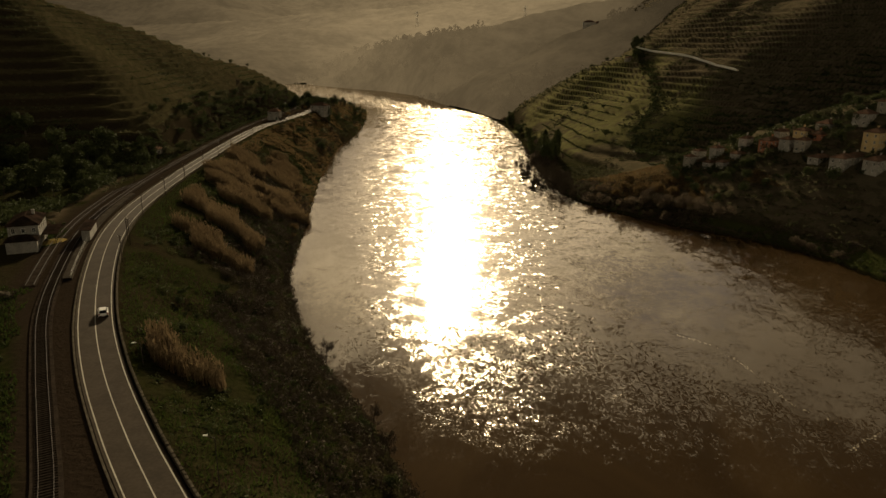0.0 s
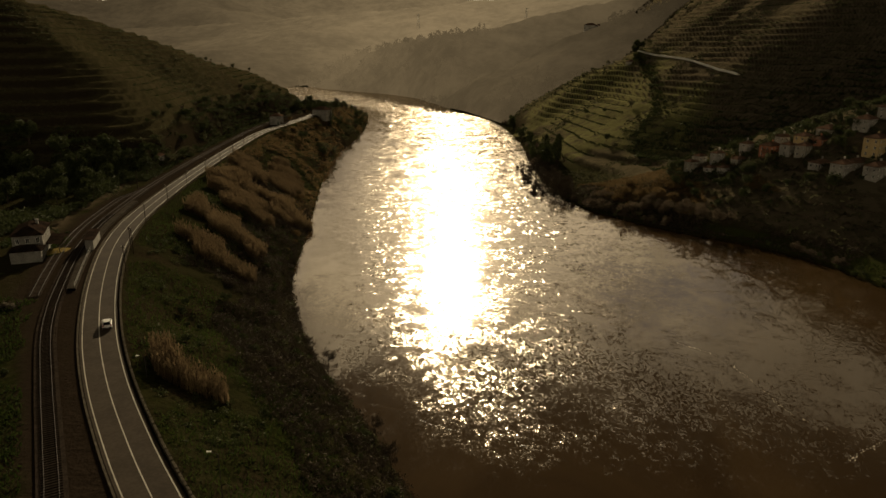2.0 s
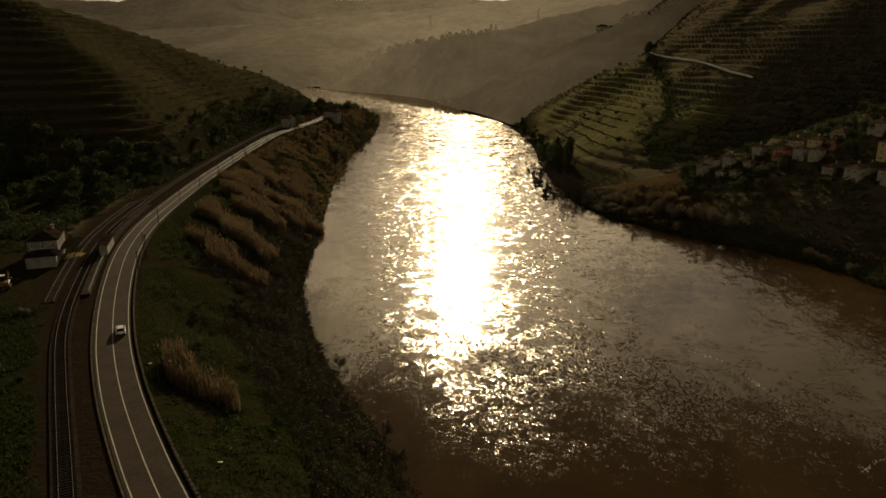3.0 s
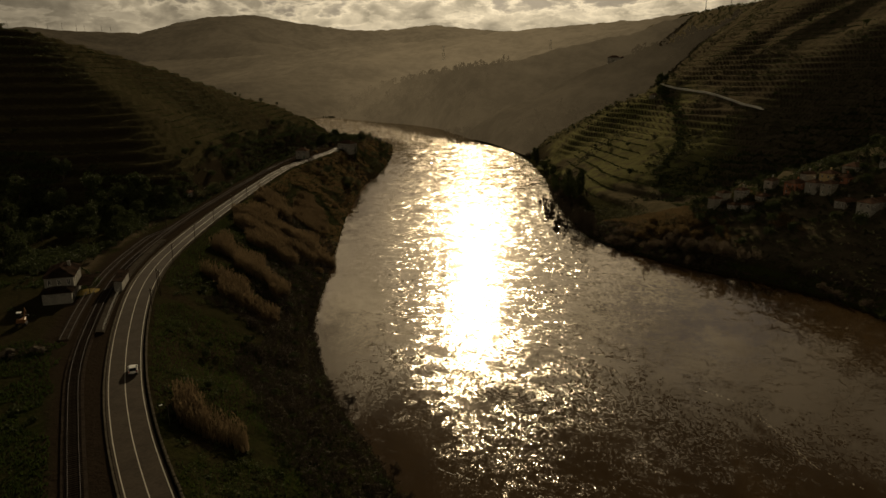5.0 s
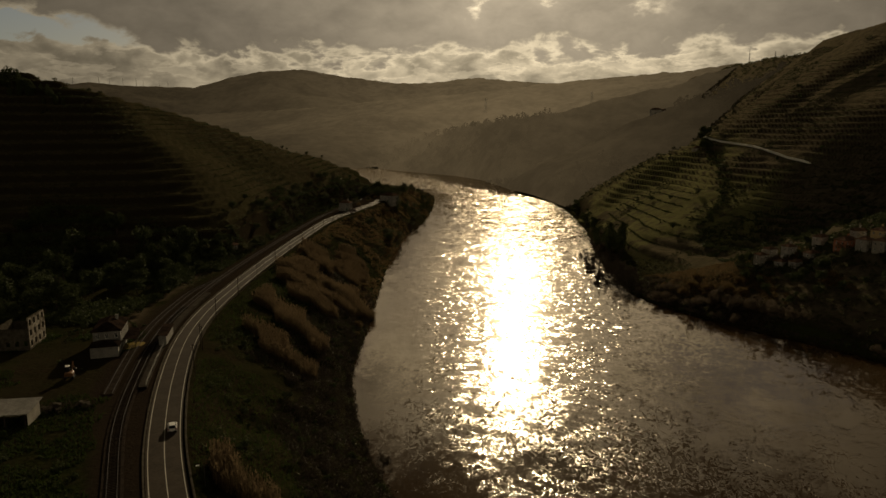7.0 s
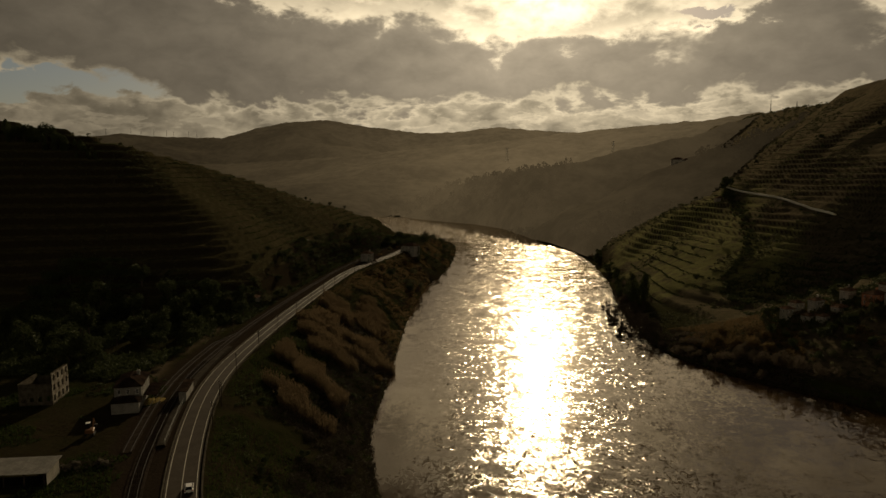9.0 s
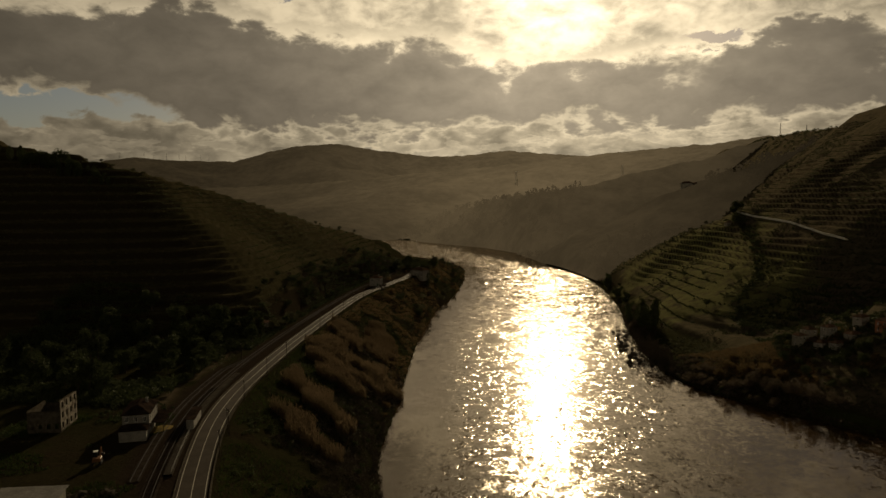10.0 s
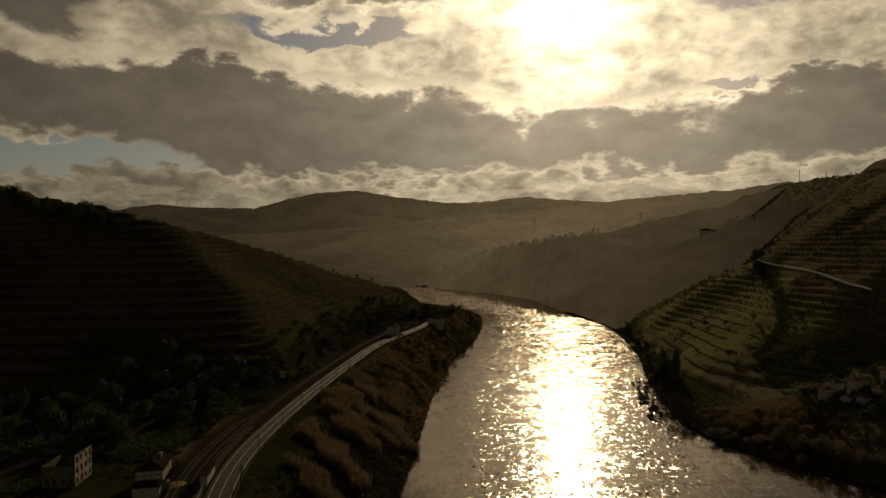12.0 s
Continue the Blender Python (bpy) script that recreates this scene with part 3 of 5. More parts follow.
    k.put(k.math("ADD", wave_x.outputs["Fac"], grain), node.inputs["Height"])
    k.put(node.outputs[0], p.inputs["Normal"])
    return m


GLASS = make_glass()
TILES = make_tiles("clay_roof_tiles", (0.085, 0.05, 0.036), (0.17, 0.105, 0.075), (0.15, 0.13, 0.10))
DARK_TILES = make_tiles("dark_roof_tiles", (0.015, 0.011, 0.009), (0.038, 0.025, 0.019), (0.04, 0.035, 0.028))


# ---- buildings ----
def facade(bm, width, low, high, openings, m, depth=0.22):
    """A wall face in the local xz plane with real openings; m carries it to its side of the house. Faces look along -y."""
    us = sorted({-width / 2, width / 2, *(u for o in openings for u in o[:2])})
    vs = sorted({low, high, *(v for o in openings for v in o[2:])})
    for u0, u1 in zip(us, us[1:]):
        for v0, v1 in zip(vs, vs[1:]):
            c = ((u0 + u1) / 2, (v0 + v1) / 2)
            if any(o[0] < c[0] < o[1] and o[2] < c[1] < o[3] for o in openings):
                continue
            bm.faces.new([bm.verts.new(m @ Vector((u, 0, v))) for u, v in ((u0, v0), (u1, v0), (u1, v1), (u0, v1))])
    for a, b, c, d in openings:
        ring = ((a, c), (b, c), (b, d), (a, d))
        for (u0, v0), (u1, v1) in zip(ring, ring[1:] + ring[:1]):
            bm.faces.new([bm.verts.new(m @ Vector(p)) for p in ((u0, 0, v0), (u0, depth, v0), (u1, depth, v1), (u1, 0, v1))])


def pitched(bm, w, d, z, rise, over=0.45, hip=True, thick=0.16):
    """A hipped or gabled roof with eaves; its ridge runs along the longer side."""
    a, b = w / 2 + over, d / 2 + over
    long_x = w >= d
    cut = (min(a, b) if hip else 0.0)
    ridge = [(-(a - cut), 0), (a - cut, 0)] if long_x else [(0, -(b - cut)), (0, b - cut)]
    for z0, flip in ((z, False), (z - thick, True)):
        e = [bm.verts.new((x, y, z0)) for x, y in ((-a, -b), (a, -b), (a, b), (-a, b))]
        r = [bm.verts.new((x, y, z0 + rise)) for x, y in ridge]
        if long_x:
            quads = [(e[0], e[1], r[1], r[0]), (e[2], e[3], r[0], r[1]), (e[1], e[2], r[1]), (e[3], e[0], r[0])]
        else:
            quads = [(e[1], e[2], r[1], r[0]), (e[3], e[0], r[0], r[1]), (e[0], e[1], r[0]), (e[2], e[3], r[1])]
        for q in quads:
            bm.faces.new(q[::-1] if flip else q)
        if not flip:
            top = e
        else:
            for i in range(4):
                bm.faces.new((top[i], e[i], e[(i + 1) % 4], top[(i + 1) % 4]))


SIDES = ((0, 0), (1, 90), (2, 180), (3, 270))


def window(parent, m, u, v, w, h, shutters=None):
    """A sash with dark panes set back in its opening."""
    bm = bmesh.new()
    bmesh.ops.create_cube(bm, size=1.0, matrix=m @ pose(u, 0.2, v) @ Matrix.Diagonal((w, 0.04, h, 1)))
    pane = part("window", bm, GLASS, parent)
    bm = bmesh.new()
    t = 0.09
    for du, dv, sw, sh in ((-w / 2 + t / 2, 0, t, h), (w / 2 - t / 2, 0, t, h), (0, h / 2 - t / 2, w - 2 * t, t), (0, -h / 2 + t / 2, w - 2 * t, t), (0, 0, t * 0.8, h - 2 * t)):
        bmesh.ops.create_cube(bm, size=1.0, matrix=m @ pose(u + du, 0.15, v + dv) @ Matrix.Diagonal((sw, 0.08, sh, 1)))
    part("window_frame", bm, FRAME, pane)


def house(x, y, turn, w, d, storeys, wall, label, name="house", cols=(3, 2), hip=True, roof=None, z=None, chimney=True, category="house", win=(0.95, 1.35), rise=None, group=""):
    """A house of rendered masonry: walls with openings, sashes, door, tiled roof and chimney."""
    if z is None:
        z = min(ground_z(x + sx * w * 0.4, y + sy * d * 0.4) for sx in (-1, 1) for sy in (-1, 1))
    ob = base(name, x, y, z, turn)
    tagged(ob, label, category, group)
    step, top = 2.8, 2.8 * storeys + 0.3
    bm = bmesh.new()
    glazed = []
    for side, deg in SIDES:
        width, off, n = (w, d / 2, cols[0]) if side % 2 == 0 else (d, w / 2, cols[1])
        m = pose(0, 0, 0, 0, 0, deg) @ Matrix.Translation((0, -off, 0))
        holes = []
        for s in range(storeys):
            for i in range(n):
                u, v = (i + 0.5) / n * width - width / 2, s * step + 1.75
                if side == 0 and s == 0 and i == n // 2:
                    holes.append((u - 0.55, u + 0.55, 0.0, 2.15))
                    glazed.append((m, u, None))
                else:
                    holes.append((u - win[0] / 2, u + win[0] / 2, v - win[1] / 2, v + win[1] / 2))
                    glazed.append((m, u, v))
        facade(bm, width, -3.0, top, holes, m)
    part("wall", bm, wall, ob)
    for m, u, v in glazed:
        if v is None:
            bm = bmesh.new()
            bmesh.ops.create_cube(bm, size=1.0, matrix=m @ pose(u, 0.17, 1.07) @ Matrix.Diagonal((1.1, 0.06, 2.14, 1)))
            part("door", bm, DOOR, ob)
        else:
            window(ob, m, u, v, *win)
    bm = bmesh.new()
    pitched(bm, w, d, top + 0.16, rise or min(w, d) * 0.27, hip=hip)
    part("roof", bm, roof or TILES, ob)
    if chimney:
        bm = bmesh.new()
        box(bm, (0.7, 0.55, 1.9), (w * 0.22, d * 0.12, top + 0.5))
        box(bm, (0.9, 0.75, 0.15), (w * 0.22, d * 0.12, top + 2.4))
        part("chimney", bm, wall, ob)
    return ob


VILLAGE = "houses of the village"
house(201, 330.5, 38, 11.2, 6.9, 2, WHITE, "long white two-storey house above the village", cols=(6, 2), group=VILLAGE)
house(214, 333, 30, 9.5, 7.7, 2, GREY, "grey rendered two-storey house on the slope", cols=(3, 2), group=VILLAGE)
house(194, 308, 35, 10.3, 6.9, 3, OCHRE, "tall ochre house with three rows of windows", cols=(4, 2), group=VILLAGE)
house(186, 291, 32, 12.9, 6.0, 2, WHITE, "white house with verandas over the vineyard", cols=(5, 2), group=VILLAGE)
house(175.5, 299.5, 36, 10.3, 6.0, 2, WHITE, "white two-storey house with clay roof", cols=(4, 2), group=VILLAGE)
house(172, 311.5, 28, 9.5, 5.2, 1, WHITE, "low white house with brown tiled roof", cols=(4, 2), group=VILLAGE)
house(183, 303, 30, 10.3, 6.0, 1, GREY, "long low house behind the white one", cols=(4, 1), group=VILLAGE)
house(171, 326, 40, 6.9, 5.2, 2, GREY, "grey house with dark windows in the village", group=VILLAGE, cols=(2, 2))
house(162, 340, 30, 9.5, 6.0, 2, PINK, "faded red house among village trees", group=VILLAGE)
house(166.5, 332, 36, 6.0, 5.2, 2, WHITE, "small pale village house with clay roof", group=VILLAGE, cols=(3, 1))
house(157, 356, 42, 7.7, 4.3, 2, WHITE, "narrow white house with a row of windows", cols=(5, 1), group=VILLAGE)
house(175, 335, 30, 6.9, 6.0, 2, OCHRE, "yellow village house beside the red one", cols=(2, 2), group=VILLAGE)
house(168.5, 343, 12, 5.2, 4.3, 2, WHITE, "small white gabled house with bright wall", cols=(2, 1), group=VILLAGE, hip=False)
house(181, 331, 33, 7.7, 5.2, 1, PINK, "low house with red wall and tiled roof", cols=(3, 1), group=VILLAGE)
house(140.5, 351, 28, 6.0, 4.3, 2, WHITE, "white cottage at the foot of the village", cols=(3, 1), group=VILLAGE)
house(148.5, 344, 33, 6.9, 4.3, 1, GREY, "grey cottage with low tiled roof", cols=(4, 1), group=VILLAGE)
house(128, 353, 25, 5.2, 4.3, 2, GREY, "weathered grey cottage near the river flats", cols=(2, 1), group=VILLAGE)
house(134.5, 344, 38, 5.2, 4.3, 1, WHITE, "tiny white cottage among shrubs", cols=(2, 1), group=VILLAGE)
house(134, 357, 20, 5.2, 4.3, 2, GREY, "small stone-grey hut below the village", cols=(2, 1), group=VILLAGE, chimney=False)
house(139.5, 339.5, 35, 5.2, 3.9, 1, WHITE, "little white outhouse under the village", cols=(2, 1), group=VILLAGE, chimney=False)
house(189, 339, 30, 10.3, 6.9, 1, GREY, "broad low house with large dark roof", cols=(3, 2), group=VILLAGE)
house(192, 955, -10, 16, 10, 2, WHITE, "white farmhouse high on the terraced spur", cols=(5, 3), category="farmhouse", z=102.0)
house(203, 952, 15, 11, 8, 1, WHITE, "low white farm wing beside the farmhouse", cols=(4, 2), chimney=False, z=104.0)
house(167, 637, 10, 8, 6, 1, GREY, "small stone farm building on the terraces", cols=(2, 1), chimney=False)

# station on the hill side of the line
station = house(-111.2, 176.5, 22, 7.0, 13.0, 2, SHADED_WHITE, "white two-storey railway station with dark hipped roof", name="station_building", cols=(3, 4), category="station", z=24.0, win=(0.9, 1.5), roof=DARK_TILES)
annex = base("station_annex", -107.9, 168.2, 24.0, 22)
tagged(annex, "single-storey white station annex with hipped roof", "building")
bm = bmesh.new()
for side, deg in SIDES:
    width, off = (7.0, 2.2) if side % 2 == 0 else (4.4, 3.5)
    m = pose(0, 0, 0, 0, 0, deg) @ Matrix.Translation((0, -off, 0))
    facade(bm, width, -0.2, 2.9, [(-0.5, 0.5, 0.0, 2.1)] if side == 1 else [], m)
part("wall", bm, SHADED_WHITE, annex)
bm = bmesh.new()
pitched(bm, 7.0, 4.4, 3.05, 1.2, over=0.5)
part("roof", bm, DARK_TILES, annex)
bm = bmesh.new()
box(bm, (0.06, 1.0, 2.1), (3.36, 0, 0))
part("door", bm, DOOR, annex)

canopy = base("platform_canopy", -106.2, 179.0, 24.0, 22)
tagged(canopy, "open timber canopy along the station front", "canopy")
for i in range(5):
    bm = bmesh.new()
    box(bm, (0.16, 0.16, 2.7), (1.2, -4.8 + 2.4 * i, 0), bevel=0.02)
    part("post", bm, WOOD, canopy)
bm = bmesh.new()
bmesh.ops.create_cube(bm, size=1.0, matrix=pose(0, 0, 2.85, 0, 7, 0) @ Matrix.Diagonal((3.4, 11.5, 0.14, 1)))
part("roof", bm, DARK_TILES, canopy)

# roofless ruin
ruin = base("ruined_house", -137.4, 174.4, 24.0, 105)
tagged(ruin, "roofless ruin with stained pale facade and empty windows", "ruin")
bm = bmesh.new()
for side, deg in SIDES:
    width, off = (11.0, 4.5) if side % 2 == 0 else (9.0, 5.5)
    m = pose(0, 0, 0, 0, 0, deg) @ Matrix.Translation((0, -off, 0))
    top = (9.0, 5.5, 6.3, 6.0)[side]
    rows_up = 3 if side == 0 else 1
    holes = [((i + 0.5) / 4 * width - width / 2 - 0.55, (i + 0.5) / 4 * width - width / 2 + 0.55, s * 2.9 + 0.9, s * 2.9 + 2.5) for i in range(4) for s in range(rows_up)]
    facade(bm, width, -0.3, top, holes, m, 0.5)
    facade(bm, width - 1.0, -0.3, top, [tuple(h) for h in holes], m @ Matrix.Translation((0, 0.5, 0)), 0.02)
part("wall", bm, STONE, ruin)
bm = bmesh.new()
facade(bm, 10.96, 0.4, 8.9, [((i + 0.5) / 4 * 11 - 6.1, (i + 0.5) / 4 * 11 - 4.9, s * 2.9 + 0.85, s * 2.9 + 2.55) for i in range(4) for s in range(3)], Matrix.Translation((0, -4.52, 0)), 0.02)
part("facade_render", bm, mottled("stained_render", (0.09, 0.07, 0.05), (0.36, 0.33, 0.28), 0.30, 0.95, 0.6, 0.04, fine=4.0), ruin, "pale render peeling off in brown patches")

# sheet-roofed shed in the yard
shed = base("shed", -104.5, 124.8, 24.0, 14)
tagged(shed, "low open shed with grey sheet roof in the yard", "shed")
bm = bmesh.new()
for deg, width, off in ((90, 6.0, 6.5), (180, 13.0, 3.0), (270, 6.0, 6.5)):
    facade(bm, width, 0, 3.0, [], pose(0, 0, 0, 0, 0, deg) @ Matrix.Translation((0, -off, 0)))
part("wall", bm, GREY, shed)
for i in range(4):
    bm = bmesh.new()
    box(bm, (0.2, 0.2, 3.0), (-6.0 + 4.0 * i, -2.9, 0))
    part("post", bm, WOOD, shed)
for i in range(14):
    bm = bmesh.new()
    bmesh.ops.create_cube(bm, size=1.0, matrix=pose(-6.5 + 1.0 * i, 0, 3.3 + (0.03 if i % 2 else 0.0), 6, 0, 0) @ Matrix.Diagonal((1.04, 7.4, 0.05, 1)))
    part("roof_sheet", bm, SHEET, shed)

# far houses on the left bank
house(-137.5, 318, -8, 11, 5, 1, WHITE, "low white cottage under dark trees by the line", cols=(4, 1), z=25.5, chimney=False)
house(-122, 499, -4, 8, 7, 2, WHITE, "white two-storey house beside the railway", cols=(2, 2), z=24.0)
house(-102, 572, -25, 13, 9, 2, WHITE, "villa with hipped roof on the river point", cols=(4, 2), z=22.5, category="villa")

# ---- railway ----
FINE_RAIL = smooth_curve(RAIL, 1.5)
FINE_RAIL = FINE_RAIL[FINE_RAIL[:, 1] < 600]
ballast = link("railway_bed", ribbon(FINE_RAIL, 0, 3.6, ROAD_Z + 0.12, 0.6), BALLAST)
tagged(ballast, "dark stone ballast bed of the railway", "railway", kind="structure")
track = base("track", 0, 0, 0)
tagged(track, "single railway track with worn steel rails", "track")
GAUGE = 1.668
for s in (-1, 1):
    part("rail", ribbon(FINE_RAIL, s * GAUGE / 2, 0.09, ROAD_Z + 0.42, 0.16), STEEL, track)
SIDING = np.array([p for p in smooth_curve(RAIL, 1.5) if 142 < p[1] < 262])
d_s = np.gradient(SIDING, axis=0)
d_s /= np.hypot(d_s[:, 0], d_s[:, 1])[:, None]
SIDING = SIDING + np.stack([-d_s[:, 1], d_s[:, 0]], -1) * (4.4 * sstep(SIDING[:, 1], 90, 140) * sstep(-SIDING[:, 1], -264, -240))[:, None]
siding_bed = link("siding_bed", ribbon(SIDING, -0.2, 2.7, ROAD_Z + 0.03, 0.4), BALLAST)
tagged(siding_bed, "weedy ballast bed of the station siding", "railway", kind="structure")
siding = base("siding_track", 0, 0, 0)
tagged(siding, "second railway track beside the station", "track")
for s in (-1, 1):
    part("rail", ribbon(SIDING, s * GAUGE / 2, 0.09, ROAD_Z + 0.40, 0.16), STEEL, siding)

platform_strip = np.array([p for p in FINE_RAIL if 143 < p[1] < 238])
platform = link("platform", ribbon(platform_strip, 2.75, 1.9, ROAD_Z + 0.5, 1.0), CONCRETE)
tagged(platform, "narrow concrete platform between track and road", "platform", kind="structure")
part("edge", ribbon(platform_strip, 1.95, 0.2, ROAD_Z + 0.52, 0.05), CONCRETE, platform)

shelter = base("platform_shelter", -97.6, 181.5, ROAD_Z + 0.5, 18)
tagged(shelter, "narrow platform shelter with white back wall", "shelter")
bm = bmesh.new()
box(bm, (0.2, 11.5, 2.7), (1.0, 0, 0))
box(bm, (1.9, 0.2, 2.7), (0.05, 5.65, 0))
box(bm, (1.9, 0.2, 2.7), (0.05, -5.65, 0))
part("wall", bm, SHADED_WHITE, shelter)
bm = bmesh.new()
bmesh.ops.create_cube(bm, size=1.0, matrix=pose(0.0, 0, 2.95, 0, 6, 0) @ Matrix.Diagonal((2.9, 12.3, 0.16, 1)))
part("roof", bm, DARK_TILES, shelter, "dark mono-pitch roof")
for i in range(3):
    bm = bmesh.new()
    box(bm, (0.14, 0.14, 2.6), (-0.9, -4.8 + 4.8 * i, 0))
    part("post", bm, WOOD, shelter)

fence = base("platform_railing", 0, 0, 0)
tagged(fence, "pale metal railing along the platform ramp", "railing")
d_p = np.gradient(platform_strip, axis=0)
d_p /= np.hypot(d_p[:, 0], d_p[:, 1])[:, None]
line_p = platform_strip + np.stack([d_p[:, 1], -d_p[:, 0]], -1) * 3.6
for p in line_p[0:22:2]:
    bm = bmesh.new()
    rod(bm, (*p, ROAD_Z + 0.5), (*p, ROAD_Z + 1.6), 0.035)
    part("post", bm, GALV, fence)
for z in (1.05, 1.6):
    part("bar", ribbon(line_p[:22], 0, 0.06, ROAD_Z + z, 0.06), GALV, fence)

# ---- roadside ----
DIR_ROAD = np.gradient(FINE_ROAD, axis=0)
DIR_ROAD /= np.hypot(DIR_ROAD[:, 0], DIR_ROAD[:, 1])[:, None]


def beside_road(y, off):
    """Plan point at an offset to the right of the road's centre, near that y, and the road's heading in degrees."""
    i = int(np.argmin(abs(FINE_ROAD[:, 1] - y)))
    d = DIR_ROAD[i]
    return FINE_ROAD[i][0] + d[1] * off, FINE_ROAD[i][1] - d[0] * off, math.degrees(math.atan2(d[1], d[0]))


kerb = link("kerb", ribbon(np.array([p for p in FINE_ROAD if 20 < p[1] < 520]), -3.75, 0.3, ROAD_Z + 0.18, 0.7), STONE)
tagged(kerb, "low stone kerb between road and railway", "kerb", kind="structure")
parapet = base("parapet", 0, 0, 0)
tagged(parapet, "low wall of rough granite blocks along the road", "parapet", kind="structure")

pole_kind = base("utility_pole", *beside_road(158, 4.7)[:2], ROAD_Z - 0.4)
tagged(pole_kind, "weathered wooden utility pole at the roadside", "pole", "poles along the road")
bm = bmesh.new()
rod(bm, (0, 0, 0), (0, 0, 7.2), 0.15, 0.10, 8)
part("shaft", bm, WOOD, pole_kind)
bm = bmesh.new()
box(bm, (0.9, 0.1, 0.12), (0, 0, 6.6))
part("crossarm", bm, WOOD, pole_kind)
for sx in (-0.38, 0.38):
    bm = bmesh.new()
    rod(bm, (sx, 0, 6.72), (sx, 0, 6.9), 0.05, 0.035, 8)
    part("insulator", bm, FRAME, pole_kind)
for y in (175.7, 205.3, 236.4, 266, 297.6, 325, 352, 380, 408, 436):
    px_, py_, hd = beside_road(y, 4.9)
    copy_thing(pole_kind, pose(px_, py_, ROAD_Z - 0.4, 0, 0, hd - 90))
px_, py_, hd = beside_road(174.2, 5.6)
copy_thing(pole_kind, pose(px_, py_, ROAD_Z - 0.4, 0, 0, hd - 90))
for y in (262, 318, 372, 430):
    copy_thing(pole_kind, pose(float(x_at(CRAIL, y)) - 3.6, y, ROAD_Z - 0.4, 0, 0, 80))

lamp_kind = base("street_lamp", *beside_road(68, 7.4)[:2], ROAD_Z - 2.0)
tagged(lamp_kind, "slim steel street lamp on the verge", "street lamp", "street lamps")
bm = bmesh.new()
rod(bm, (0, 0, 0), (0, 0, 7.4), 0.09, 0.05, 8)
rod(bm, (0, 0, 7.35), (-0.9, 0, 7.7), 0.045, 0.04, 6)
part("pole", bm, STEEL, lamp_kind)
bm = bmesh.new()
box(bm, (0.6, 0.26, 0.12), (-1.1, 0, 7.66), bevel=0.03)
part("lamp_head", bm, FRAME, lamp_kind)
px_, py_, hd = beside_road(103, 6.2)
copy_thing(lamp_kind, pose(px_, py_, ROAD_Z - 4.5, 0, 0, hd - 90))


# ---- the car ----
def make_car(x, y, z, turn):
    """A small white hatchback; it points along its local +y."""
    ob = base("car", x, y, z, turn)
    tagged(ob, "small white hatchback on the asphalt road", "car")
    # side profile: y along the car, z up
    low = [(-1.95, 0.35), (-2.0, 0.62), (-1.92, 0.95), (0.95, 0.98), (1.75, 0.82), (1.98, 0.62), (1.95, 0.35), (1.6, 0.24), (-1.6, 0.24)]
    bm = bmesh.new()
    rings = []
    for sx, inset in ((-0.86, 0.05), (-0.80, 0.0), (0.80, 0.0), (0.86, 0.05)):
        rings.append([bm.verts.new((sx, yy * (1 - inset * 0.6), zz - (inset if zz > 0.9 else 0))) for yy, zz in low])
    for a, b in zip(rings, rings[1:]):
        for i in range(len(low)):
            j = (i + 1) % len(low)
            bm.faces.new((a[i], b[i], b[j], a[j]))
    bm.faces.new(rings[0])
    bm.faces.new(rings[-1][::-1])
    # roof shell over the cabin
    box(bm, (1.18, 1.75, 0.06), (0, -0.62, 1.44), bevel=0.025)
    for sx in (-1, 1):
        rod(bm, (sx * 0.58, 0.22, 1.46), (sx * 0.76, 0.98, 0.95), 0.045, 0.05, 5)
        rod(bm, (sx * 0.58, -1.45, 1.46), (sx * 0.76, -1.86, 0.95), 0.06, 0.07, 5)
        rod(bm, (sx * 0.59, -0.45, 1.46), (sx * 0.79, -0.45, 0.95), 0.04, 0.045, 5)
    bmesh.ops.recalc_face_normals(bm, faces=bm.faces)
    part("body", bm, CAR_PAINT, ob)
    for nm, quad in (
        ("windscreen", ((-0.74, 0.95, 0.97), (0.74, 0.95, 0.97), (0.56, 0.22, 1.44), (-0.56, 0.22, 1.44))),
        ("rear_window", ((0.74, -1.84, 0.97), (-0.74, -1.84, 0.97), (-0.56, -1.46, 1.44), (0.56, -1.46, 1.44))),
        ("side_window", ((-0.78, -1.8, 0.97), (-0.78, 0.9, 0.97), (-0.57, 0.2, 1.44), (-0.57, -1.42, 1.44))),
        ("side_window", ((0.78, 0.9, 0.97), (0.78, -1.8, 0.97), (0.57, -1.42, 1.44), (0.57, 0.2, 1.44))),
    ):
        bm = bmesh.new()
        f = bm.faces.new([bm.verts.new(p) for p in quad])
        bmesh.ops.solidify(bm, geom=[f], thickness=0.02)
        part(nm, bm, GLASS, ob)
    for sx in (-1, 1):
        for yy in (-1.25, 1.25):
            bm = bmesh.new()
            rod(bm, (sx * 0.66, yy, 0.31), (sx * 0.87, yy, 0.31), 0.31, 0.31, 18)
            tyre = part("wheel", bm, BLACK, ob)
            bm = bmesh.new()
            rod(bm, (sx * 0.86, yy, 0.31), (sx * 0.885, yy, 0.31), 0.2, 0.17, 12)
            part("rim", bm, GALV, tyre)
        bm = bmesh.new()
        box(bm, (0.2, 0.08, 0.32), (sx * 0.7, -1.95, 0.68), bevel=0.02)
        part("tail_light", bm, LAMP_RED, ob)
        bm = bmesh.new()
        box(bm, (0.3, 0.1, 0.16), (sx * 0.6, 1.86, 0.66), bevel=0.03)
        part("headlight", bm, GLASS, ob)
        bm = bmesh.new()
